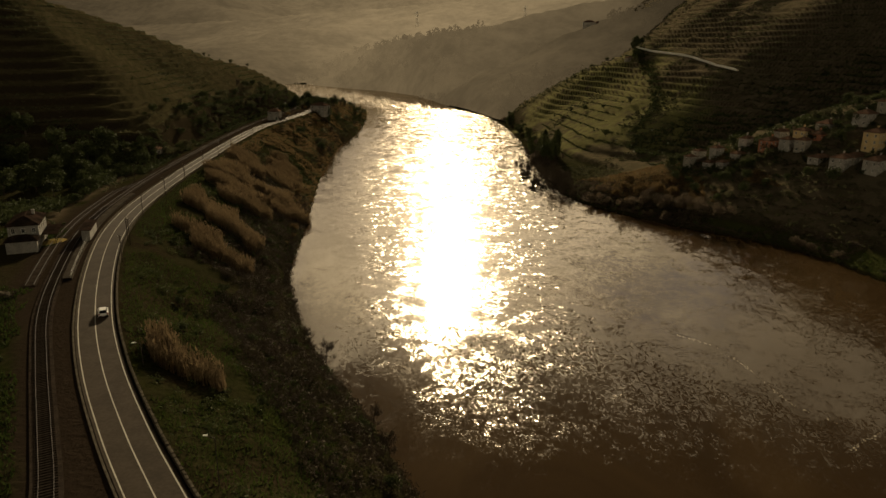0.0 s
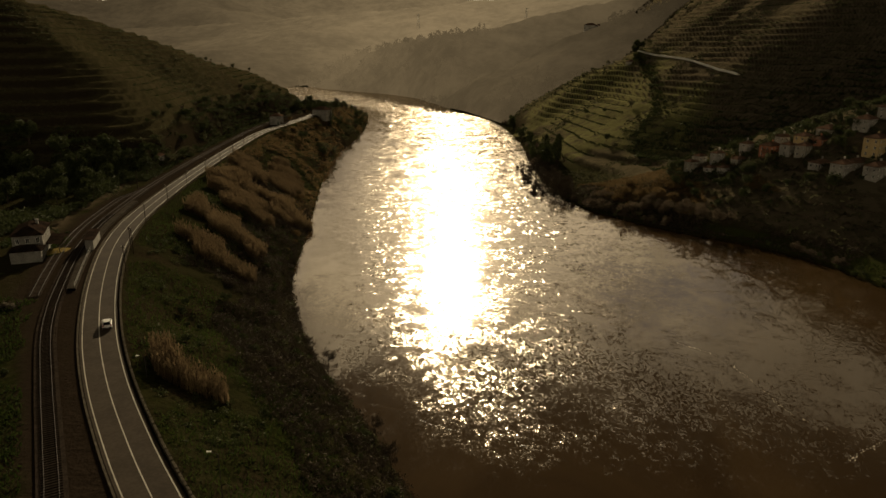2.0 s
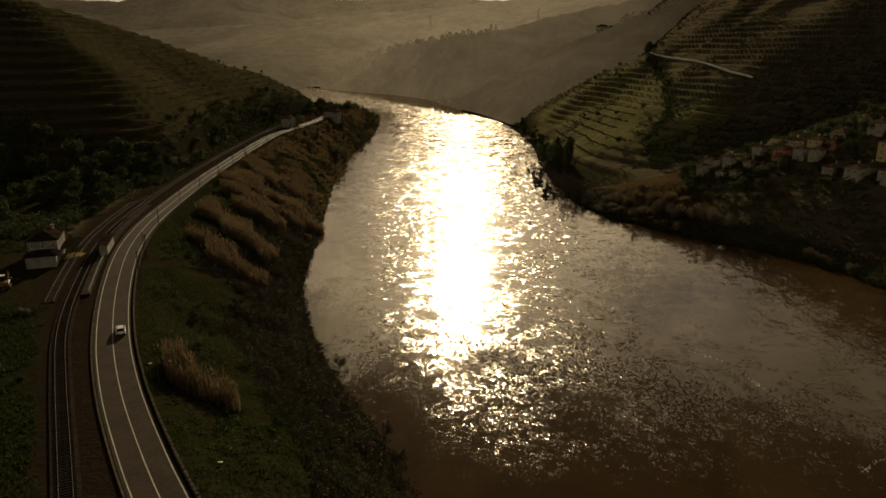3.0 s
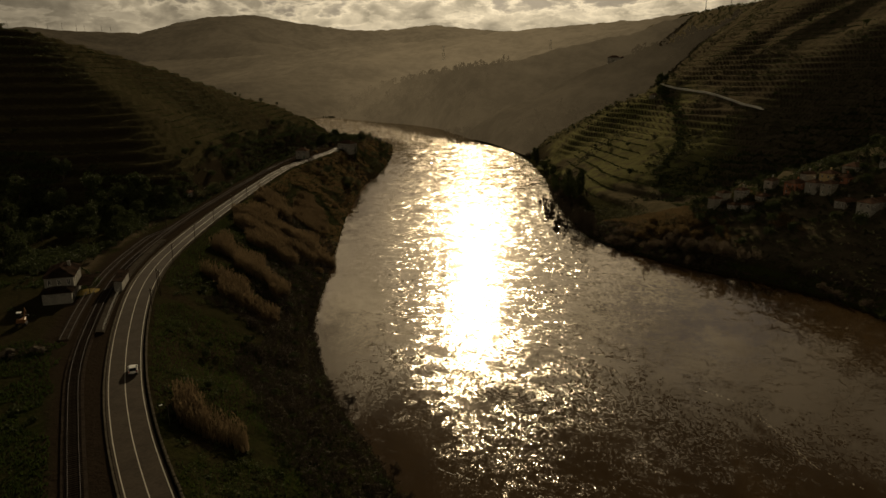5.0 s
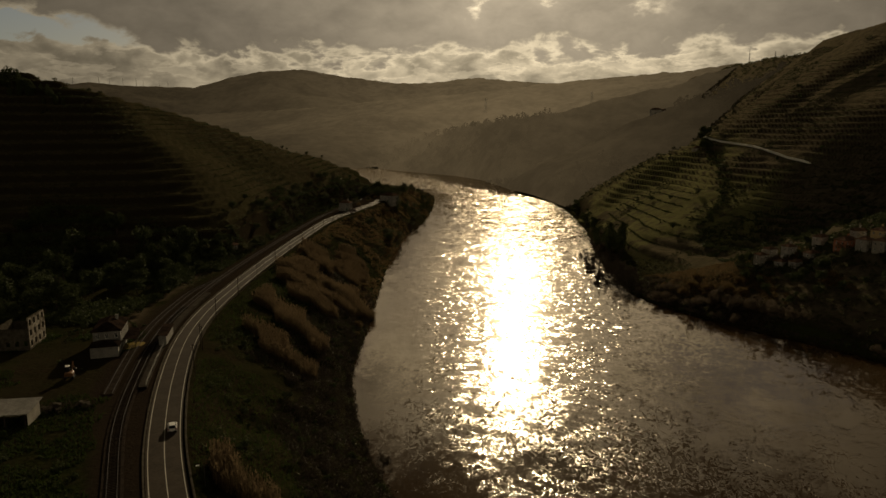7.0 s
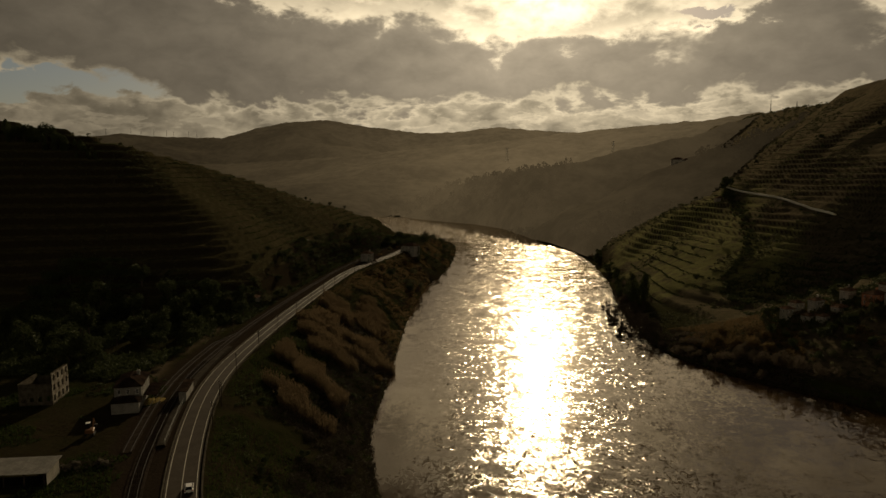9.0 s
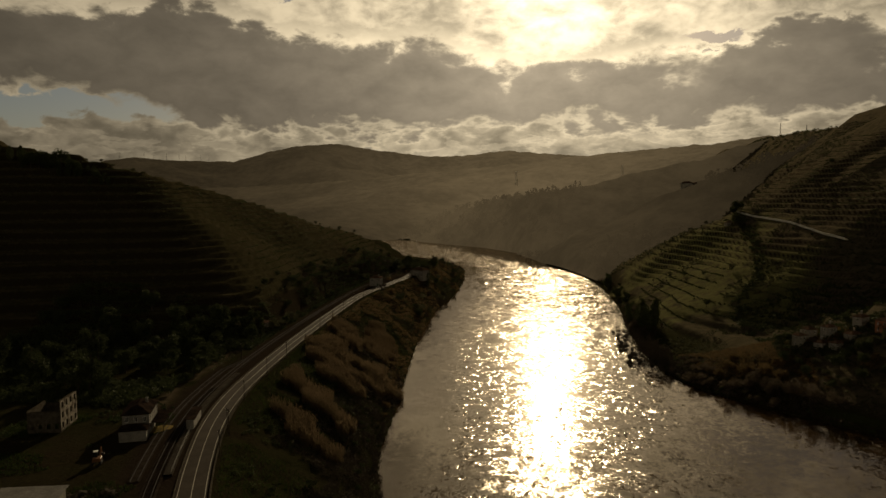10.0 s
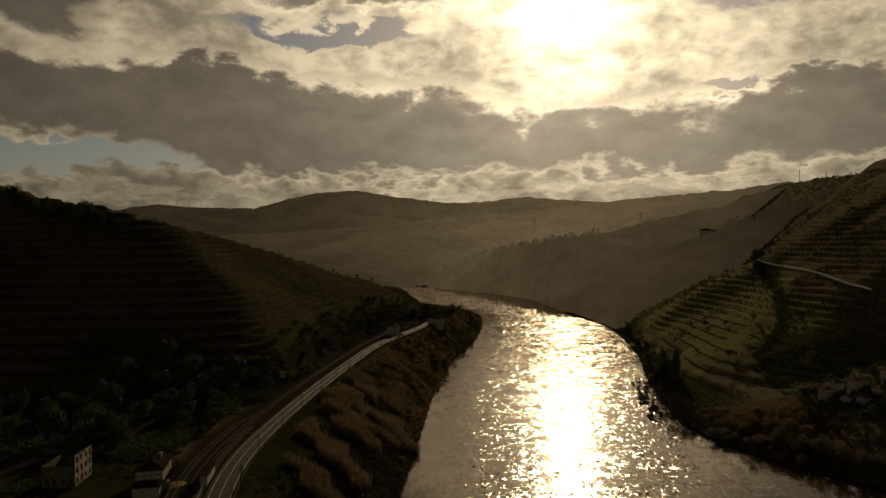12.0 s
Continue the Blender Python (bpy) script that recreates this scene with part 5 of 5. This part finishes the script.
KINDS = {
    "oak": leafy_tree("oak_tree", 11, 8.5, 7.5, LEAF_DARK, 1300, 0.62, "dark evergreen broadleaf tree on the slope"),
    "round": leafy_tree("olive_tree", 12, 6.5, 6.5, LEAF_OLIVE, 1100, 0.5, "grey-green olive tree among the terraces", lumps=10),
    "bush": leafy_tree("bush", 13, 3.2, 4.2, LEAF_DARK, 600, 0.42, "low dark evergreen bush in rough grass", "bush", lumps=8),
    "tall": leafy_tree("tree", 14, 13.0, 8.0, LEAF_DARK, 1600, 0.75, "tall dark tree with uneven crown", lumps=18),
    "cypress": column_tree("cypress", 15, 11.0, 2.6, LEAF_DARK, 900, 0.5, "slender dark cypress by the villa"),
    "poplar": column_tree("poplar", 16, 19.0, 6.5, LEAF_DARK, 1700, 0.8, "tall dark tree standing at the water's edge"),
    "conifer": column_tree("conifer", 17, 10.0, 4.6, LEAF_DARK, 900, 0.7, "dark conifer on the hill's crest"),
    "bare": bare_tree("willow_tree", 18, 9.0, 6.0, 1500, "leafless winter tree with fine twigs"),
    "sapling": bare_tree("sapling", 19, 7.0, 2.4, 420, "thin leafless sapling standing in flood water", "sapling"),
    "bare_bush": bare_tree("willow_shrub", 20, 8.0, 9.5, 3600, "large rounded leafless bush on the river bank", "bush", WILLOW, True),
    "russet_bush": bare_tree("russet_shrub", 21, 5.0, 6.5, 2200, "russet-leaved willow bush near the water", "bush", RUSSET, True),
    "flood_bush": bare_tree("drowned_shrub", 22, 2.6, 2.6, 700, "small drowned bush in the river", "bush", TWIG, True),
}
PLACED = set()


def plant(kind, x, y, scale=1.0, z=None):
    ob = KINDS[kind]
    m = pose(x, y, ground_z(x, y) if z is None else z, random.uniform(-3, 3), random.uniform(-3, 3), random.uniform(0, 360))
    if kind not in PLACED:
        PLACED.add(kind)
        thing = ob
        thing.matrix_basis = m
    else:
        thing = copy_thing(ob, m)
    s = scale * random.uniform(0.9, 1.1)
    thing.scale = (s, s, s * random.uniform(0.9, 1.12))
    return thing


def grove(kinds, n, x0, x1, y0, y1, lo=0.7, hi=1.2, keep=None):
    for _ in range(n):
        x, y = random.uniform(x0, x1), random.uniform(y0, y1)
        if keep is None or keep(x, y):
            plant(random.choice(kinds), x, y, random.uniform(lo, hi))


random.seed(7)
rail_x = lambda y: float(x_at(CRAIL, y))
bank_x = lambda y: float(x_at(CL, y))
# the wooded hollow behind the station
grove(["oak", "tall", "oak", "bush"], 80, -225, -138, 200, 300, 0.7, 1.2)
grove(["oak", "bush", "oak"], 16, -150, -132, 232, 315, 0.6, 0.95)
grove(["oak", "bush", "bush"], 34, -160, -118, 196, 262, 0.5, 0.95, lambda x, y: x < rail_x(y) - 12)
# trees between the line and the slope
for i in range(96):
    y = 282 + i * 3.6 + random.uniform(-3, 3)
    plant(random.choice(["bush", "round", "bare", "round", "oak"] if y > 360 else ["oak", "bush", "round", "oak"]), rail_x(y) - random.uniform(5, 24), y, random.uniform(0.4, 0.8))
# the hill's crest
for x, y, k, s in ((-350, 389, "oak", 1.2), (-345, 390, "tall", 0.6), (-331, 389, "conifer", 0.7), (-325, 391, "conifer", 0.8), (-318, 390, "oak", 0.9), (-312, 390, "tall", 0.75), (-308, 392, "conifer", 0.9), (-302, 391, "conifer", 0.8), (-298, 392, "oak", 0.9), (-292, 392, "oak", 0.8), (-286, 392, "conifer", 0.7), (-276, 393, "conifer", 0.6)):
    plant(k, x, y, 1.3 * s)
for i in range(70):
    y = 400 + i * 5.2
    x = float(np.interp(y, [400, 532, 594, 680, 800], [-285, -275, -205, -172, -150])) + random.uniform(-12, 12)
    plant(random.choice(["bush", "bush", "round"]), x, y, random.uniform(0.3, 0.6))
for i in range(30):
    x = -352 + i * 3.0 + random.uniform(-1, 1)
    plant(random.choice(["bush", "oak", "conifer"]), x, 391 + random.uniform(-3, 6), random.uniform(0.35, 0.75))
# the river point
grove(["bush", "round", "round", "bare", "oak", "russet_bush"], 150, -126, -78, 452, 830, 0.45, 0.9, lambda x, y: x < bank_x(y) - 1 and (y > 596 or abs(x - float(x_at(CROAD, y))) > 6) and not (-112 < x < -92 and 540 < y < 582))
grove(["oak", "tall", "round"], 34, -135, -104, 598, 680, 0.6, 0.95)
plant("cypress", -95, 571, 1.35)
plant("cypress", -104, 575, 0.8)
# foot of the left bank: bare willows leaning over the water
for y, s in ((112, 0.8), (122, 0.55), (150, 0.75), (163, 0.6), (186, 0.5), (214, 0.55), (246, 0.6)):
    plant("bare", bank_x(y) - 0.5, y, s, 0.2)
for i in range(34):
    y = 84 + i * 11
    plant(random.choice(["russet_bush", "bush", "russet_bush"]) if y > 240 else "bush", bank_x(y) - random.uniform(2, 9), y, random.uniform(0.35, 0.7))
for i in range(40):
    y = random.uniform(90, 250)
    f = random.uniform(0.25, 0.85)
    x = bank_x(y) + (float(x_at(CROAD, y)) + 7 - bank_x(y)) * f
    plant("bush", x, y, random.uniform(0.3, 0.6))
# right bank: tall trees, flooded saplings and rounded bushes
for x, y, s in ((71, 448, 1.0), (75, 455, 0.9), (68, 462, 0.95), (73, 440, 0.7), (66, 476, 0.85), (63, 492, 0.75), (78, 446, 0.7), (65, 510, 0.7), (70, 470, 1.0), (76, 462, 0.8), (67, 452, 0.9)):
    plant(random.choice(["poplar", "bare", "tall"]), x, y, s * random.uniform(0.75, 1.1))
for i in range(34):
    plant("sapling", random.uniform(50, 68), random.uniform(352, 455), random.uniform(0.7, 1.3), -0.3)
for i in range(34):
    plant("flood_bush", random.uniform(47, 64), random.uniform(368, 462), random.uniform(0.6, 1.3), -0.2)
for x, y, s_ in ((63, 366, 1.2), (61, 374, 1.3), (65, 361, 1.0), (58, 392, 1.0), (67, 372, 1.2), (64, 384, 1.2)):
    plant("bare", x, y, s_, -0.2)
plant("bare", 84, 311, 0.9, -0.2)
for x, y, s in ((101, 312, 0.95), (107.5, 304, 1.1), (114, 297, 1.0), (120.5, 289, 0.85), (94, 316, 0.8), (88, 320, 0.7), (80, 328, 0.6), (75, 336, 0.6), (99, 322, 0.9)):
    plant("bare_bush", x, y, s)
for x, y, s in ((97, 330, 1.2), (104, 326, 1.4), (109, 320, 1.3), (92, 340, 0.9), (86, 335, 0.8), (112, 332, 1.0), (96, 350, 0.9)):
    plant("russet_bush", x, y, s)
for i in range(60):
    y = 205 + i * 2.6
    plant(random.choice(["bush", "bush", "bare_bush", "flood_bush"]), float(x_at(CR, y)) + random.uniform(-0.5, 4), y, random.uniform(0.3, 0.65))
grove(["oak", "bush", "bush", "round"], 50, 118, 205, 296, 366, 0.35, 0.7)
grove(["bare_bush", "bush", "russet_bush"], 26, 76, 140, 300, 360, 0.35, 0.7, lambda x, y: x > float(x_at(CR, y)) + 3)
grove(["bush", "oak", "round"], 60, 110, 215, 285, 365, 0.4, 0.85)
grove(["oak", "bush", "round", "bush"], 40, 125, 205, 300, 350, 0.35, 0.7)
# right bank farther on, and trees scattered over the terraces
for i in range(29):
    y = 470 + i * 9
    plant(random.choice(["oak", "bush", "bare_bush", "tall"]), float(x_at(CR, y)) + random.uniform(2, 14), y, random.uniform(0.5, 0.95))
grove(["oak", "round", "bush", "bush"], 55, 95, 300, 400, 860, 0.4, 0.85)
grove(["bush", "round", "bush"], 30, 100, 170, 630, 715, 0.35, 0.7)
for x, y in ((179, 648), (176, 655), (172, 645), (169, 628)):
    plant("tall", x, y, 0.8)


# ---- undergrowth: too dense to count ----
def scatter(seed, n, x0, x1, y0, y1, keep):
    rng = np.random.default_rng(seed)
    x, y = rng.uniform(x0, x1, n), rng.uniform(y0, y1, n)
    ok = keep(x, y)
    x, y = x[ok], y[ok]
    return rng, np.stack([x, y, height(x, y)], -1)


def clumps(rng, roots, per, radius, length, width, upright=0.0):
    """Leaf cards heaped round each root."""
    c = np.repeat(roots, per, 0)
    s = np.repeat(rng.uniform(0.5, 1.3, len(roots)), per)[:, None]
    d = rng.normal(size=c.shape)
    d /= np.linalg.norm(d, axis=1)[:, None]
    d[:, 2] = abs(d[:, 2]) * 0.9
    return cards(rng, c + d * radius * s * rng.uniform(0.4, 1.0, len(c))[:, None], length, width, upright)


def stuff(name, data, mat, label, category):
    return tagged(new(name, mesh_of(name, *data, mat)), label, category, kind="stuff")


def slope_share(x, y):
    """0 at the left waterline, 1 at the road."""
    a, b = x_at(CL, y), x_at(CROAD, y) + 5
    return (a - x) / np.maximum(a - b, 5)


rng, roots = scatter(51, 30000, -130, 20, 60, 330, lambda x, y: (slope_share(x, y) > 0.0) & (slope_share(x, y) < 0.64 + 0.3 * wave(x, y, 20, 61)))
stuff("bank_thicket", clumps(rng, roots, 16, 1.6, 0.95, 0.17, 0.4), TWIG, "dense brown leafless thicket on the river bank", "thicket")
rng, roots = scatter(60, 14000, -130, -60, 300, 820, lambda x, y: (slope_share(x, y) > 0.0) & (slope_share(x, y) < 0.96) & (wave(x, y, 24, 68) > -0.2))
stuff("bank_thicket", clumps(rng, roots, 14, 1.7, 0.95, 0.24, 0.3), RUSSET, "russet willow thicket along the river bank", "thicket")
rng, roots = scatter(52, 15000, -130, 20, 60, 820, lambda x, y: (slope_share(x, y) > 0.0) & (slope_share(x, y) < 0.93) & (wave(x, y, 17, 63) > 0.0))
stuff("bank_scrub", clumps(rng, roots, 26, 1.6, 0.5, 0.3), LEAF_DARK, "dark green bramble and scrub on the bank", "scrub")
rng, roots = scatter(53, 120000, -125, 25, 55, 330, lambda x, y: (slope_share(x, y) > 0.3) & (slope_share(x, y) < 0.99) & (wave(x, y, 22, 64) > -0.3))
stuff("bank_grass", blades(rng, roots, 0.7, 0.24, 0.5), GRASS, "rough green grass on the river bank", "grass")
rng, roots = scatter(54, 9000, -320, -120, 235, 640, lambda x, y: (x < x_at(CRAIL, y) - 8) & (wave(x, y, 30, 65) > 0.1))
stuff("hill_scrub", clumps(rng, roots, 10, 1.0, 0.7, 0.4), LEAF_OLIVE, "low scrub and vines on the left hillside", "scrub")


def vines(seed, n, x0, x1, y0, y1, rise, side, gaps=-0.3):
    """Plants in rows that keep level along the terraces."""
    rng = np.random.default_rng(seed)
    x, y = rng.uniform(x0, x1, n), rng.uniform(y0, y1, n)
    h0, edge = height(x, y, False), (x - x_at(CR, y) if side > 0 else x_at(CRAIL, y) - x)
    f = h0 / rise - np.floor(h0 / rise)
    ok = (edge > 16) & (abs(f - 0.64) < 0.08) & (wave(x, y, 30, seed) > gaps)
    return rng, np.stack([x[ok], y[ok], height(x[ok], y[ok])], -1)


rng, roots = scatter(64, 16000, -175, -112, 255, 700, lambda x, y: (x < x_at(CRAIL, y) - 5) & (x > x_at(CRAIL, y) - 20 - 8 * wave(x, y, 30, 72)) & (wave(x, y, 14, 73) > -0.45))
stuff("line_thicket", clumps(rng, roots, 12, 1.7, 0.8, 0.5), LEAF_DARK, "dense dark growth at the foot of the hill", "thicket")
rng, roots = scatter(65, 12000, -225, -125, 195, 310, lambda x, y: (x < x_at(CRAIL, y) - 14) & (wave(x, y, 18, 74) > -0.4))
stuff("line_thicket", clumps(rng, roots, 12, 2.0, 0.9, 0.55), LEAF_DARK, "dark undergrowth in the wooded hollow", "thicket")
rng, roots = vines(66, 70000, 112, 300, 170, 320, RISE_R, 1)
stuff("vine_rows", clumps(rng, roots, 4, 0.5, 0.6, 0.3, 0.3), WILLOW, "rows of pale bare vines below the village", "vines")
rng, roots = vines(55, 140000, 75, 300, 395, 900, RISE_R, 1)
stuff("vine_rows", clumps(rng, roots, 5, 0.7, 0.65, 0.4, 0.3), LEAF_DARK, "rows of winter vines along the terraces", "vines")
rng, roots = vines(56, 90000, -280, -130, 380, 640, 3.0, -1)
stuff("vine_rows", clumps(rng, roots, 4, 0.7, 0.65, 0.4, 0.3), LEAF_DARK, "rows of bare vines on the shaded terraces", "vines")
rng, roots = scatter(57, 22000, 60, 330, 230, 900, lambda x, y: (x > x_at(CR, y) + 4) & (wave(x, y, 34, 66) > np.where((y > 430) & (y < 700) & (x < 215), 0.45, 0.0)))
stuff("slope_scrub", clumps(rng, roots, 9, 1.3, 1.0, 0.6), LEAF_OLIVE, "dark scrub on the right-hand slopes", "scrub")
hedge = smooth_curve([(176, 648), (172, 610), (166, 560), (156, 515), (148, 488), (128, 462)], 1.2)
rng = np.random.default_rng(81)
hedge = np.repeat(hedge, 2, 0) + rng.normal(size=(2 * len(hedge), 2)) * 2.2
stuff("hedge", clumps(rng, np.column_stack([hedge, height(hedge[:, 0], hedge[:, 1])]), 22, 1.8, 1.0, 0.6), LEAF_DARK, "dark hedge running down between the terraces", "hedge")
rng, roots = scatter(82, 5200, 120, 330, 330, 455, lambda x, y: (x > x_at(CR, y) + 40) & (wave(x, y, 20, 83) > -0.35))
stuff("slope_scrub", clumps(rng, roots, 14, 1.9, 1.1, 0.7), LEAF_DARK, "dark scrub in the hollow behind the village", "scrub")
rng, roots = scatter(84, 60000, -150, -50, 60, 190, lambda x, y: (x < x_at(CRAIL, y) - 4) & (wave(x, y, 16, 85) + 0.4 * wave(x, y, 5, 86) > 0.0))
stuff("yard_grass", blades(rng, roots, 0.6, 0.3, 0.5), GRASS, "dark rough grass beside the railway yard", "grass")
rng, roots = scatter(87, 1500, -150, -62, 100, 200, lambda x, y: (x < x_at(CRAIL, y) - 7) & (wave(x, y, 13, 88) > 0.25) & ((abs(x + 106) > 10) | (abs(y - 172) > 14)) & ((abs(x + 104) > 9) | (abs(y - 125) > 6)))
stuff("yard_scrub", clumps(rng, roots, 20, 0.9, 0.6, 0.35), LEAF_DARK, "low bramble patches around the station yard", "scrub")
rng, roots = scatter(58, 9000, -500, 700, 860, 1400, lambda x, y: ((x > 260) | ((y < 960) & (x > x_at(CR, y) + 3))) & (wave(x, y, 70, 67) > -0.1))
stuff("far_woods", clumps(rng, roots, 12, 2.6, 2.0, 1.3), LEAF_OLIVE, "dark woods on the far valley slopes", "woods")


rng, roots = scatter(61, 22000, 55, 190, 215, 520, lambda x, y: (x > x_at(CR, y) - 0.5) & (x < x_at(CR, y) + 13 + 9 * wave(x, y, 25, 69) + np.where((y > 290) & (y < 380), 12, 0)) & (y > 240 + 12 * wave(x, y, 11, 70)))
stuff("bank_thicket", clumps(rng, roots, 14, 1.7, 1.0, 0.2, 0.4), TWIG, "brown leafless thicket on the far bank", "thicket")
rng, roots = scatter(62, 9000, 75, 150, 285, 380, lambda x, y: (x > x_at(CR, y) + 4) & (wave(x, y, 16, 71) > 0.05))
stuff("bank_thicket", clumps(rng, roots, 12, 1.5, 0.9, 0.26, 0.3), RUSSET, "russet scrub below the village", "thicket")
rng, roots = scatter(63, 16000, 110, 240, 150, 300, lambda x, y: (x > x_at(CR, y) + 0.5) & (x < x_at(CR, y) + 10))
stuff("bank_grass", blades(rng, roots, 0.8, 0.4, 0.45), GRASS, "strip of bright grass along the far bank", "grass")


# ---- foam drawn out in lines on the river ----
FOAM = mottled("foam", (0.45, 0.40, 0.31), (0.65, 0.60, 0.50), 1.0, 0.6, 0.2, 0.01)
rng = np.random.default_rng(91)
lines = []
for pts in ([(64, 172), (71.5, 164.5), (75.6, 148.5), (77.1, 135), (83, 127)], [(80, 117), (86, 121), (96, 126)], [(-5, 131), (2, 127), (11, 124), (18, 120.5)]):
    c = smooth_curve(pts, 0.35)
    c = c[rng.random(len(c)) < 0.55 + 0.4 * np.sin(np.arange(len(c)) * 0.13)]
    lines.append(c + rng.normal(size=c.shape) * 0.35)
flecks = np.concatenate(lines)
n = len(flecks)
ang, half = rng.uniform(0, 3.14, n), rng.uniform(0.08, 0.32, n)[:, None]
axis = np.stack([np.cos(ang), np.sin(ang)], -1) * half
side = np.stack([-np.sin(ang), np.cos(ang)], -1) * half * 0.45
ring = np.stack([flecks - axis, flecks - axis * 0.3 - side, flecks + axis * 0.5 - side * 0.8, flecks + axis, flecks + axis * 0.2 + side, flecks - axis * 0.6 + side * 0.7], 1)
foam_v = np.concatenate([ring, np.full((n, 6, 1), 0.03)], -1).reshape(-1, 3)
stuff("foam", (foam_v, np.arange(6 * n).reshape(n, 6)), FOAM, "broken lines of pale foam on the river", "foam")


# ---- beds of dry reeds on the left bank ----
def reed_bed(x, y, long, wide, turn, seed, tall=4.0, density=9.0):
    rng = np.random.default_rng(seed)
    n = int(long * wide * density)
    r, a = np.sqrt(rng.uniform(0, 1, n)), rng.uniform(0, 2 * math.pi, n)
    u, v = r * np.cos(a) * long / 2, r * np.sin(a) * wide / 2
    v += wide * 0.22 * np.sin(u * 0.35 + seed)
    c, s = math.cos(radians(turn)), math.sin(radians(turn))
    px, py = x + u * c - v * s, y + u * s + v * c
    roots = np.stack([px, py, height(px, py)], -1)
    v1, f1 = blades(rng, roots, tall, 0.16, 0.10)
    tips = v1.reshape(-1, 3, 3)[:, 2]
    pick = tips[rng.random(n) < 0.7]
    v2, f2 = blades(rng, pick - [0, 0, 0.7], 0.9, 0.30, 0.2)
    data = np.concatenate([v1, v2]), np.concatenate([f1, f2 + len(v1)])
    return stuff("reed_bed", data, REED, "bed of tall dry tan reeds on the river bank", "reeds")


reed_bed(-90, 292, 44, 17, -62, 1)
reed_bed(-84, 274, 42, 15, -55, 2)
reed_bed(-78, 234, 44, 12, -42, 3)
reed_bed(-71, 202, 32, 11, -38, 4)
reed_bed(-46.5, 110.5, 20, 6, -33, 5, 4.0)
reed_bed(-96, 334, 40, 14, -60, 6)
reed_bed(-70, 292, 30, 16, -70, 7)
reed_bed(-84, 356, 70, 13, -76, 8, 3.5)

# ---- granite blocks of the parapet and sleepers under the rails ----
bm = bmesh.new()
box(bm, (1.0, 0.42, 0.75), (0, 0, -0.25), bevel=0.07)
BLOCK = bpy.data.meshes.new("stone")
bm.to_mesh(BLOCK)
bm.free()
BLOCK.materials.append(STONE)
walk_len = np.concatenate([[0], np.cumsum(np.hypot(*np.diff(FINE_ROAD, axis=0).T))])
near = np.interp(58, FINE_ROAD[:, 1], walk_len)
for i in range(290):
    s = near + i * 1.12
    x, y = np.interp(s, walk_len, FINE_ROAD[:, 0]), np.interp(s, walk_len, FINE_ROAD[:, 1])
    x, y, hd = beside_road(y, 4.0 + random.uniform(-0.04, 0.04))
    q = np.interp(s, walk_len, FINE_ROAD[:, 0]), np.interp(s, walk_len, FINE_ROAD[:, 1])
    d = radians(hd)
    stone = new("stone", BLOCK)
    stone.parent = parapet
    stone.matrix_basis = pose(q[0] + math.sin(d) * 4.0, q[1] - math.cos(d) * 4.0, ROAD_Z + random.uniform(-0.05, 0.05), random.uniform(-3, 3), random.uniform(-3, 3), hd + random.uniform(-3, 3))

bm = bmesh.new()
box(bm, (0.26, 2.6, 0.16), bevel=0.02)
SLEEPER = bpy.data.meshes.new("sleeper")
bm.to_mesh(SLEEPER)
bm.free()
SLEEPER.materials.append(TIE)
rail_len = np.concatenate([[0], np.cumsum(np.hypot(*np.diff(FINE_RAIL, axis=0).T))])
near = np.interp(55, FINE_RAIL[:, 1], rail_len)
for i in range(290):
    s = near + i * 0.62
    x0_, y0_ = np.interp(s, rail_len, FINE_RAIL[:, 0]), np.interp(s, rail_len, FINE_RAIL[:, 1])
    x1_, y1_ = np.interp(s + 0.5, rail_len, FINE_RAIL[:, 0]), np.interp(s + 0.5, rail_len, FINE_RAIL[:, 1])
    tie = new("sleeper", SLEEPER)
    tie.parent = track
    tie.matrix_basis = pose(x0_, y0_, ROAD_Z + 0.11, 0, 0, math.degrees(math.atan2(y1_ - y0_, x1_ - x0_)))
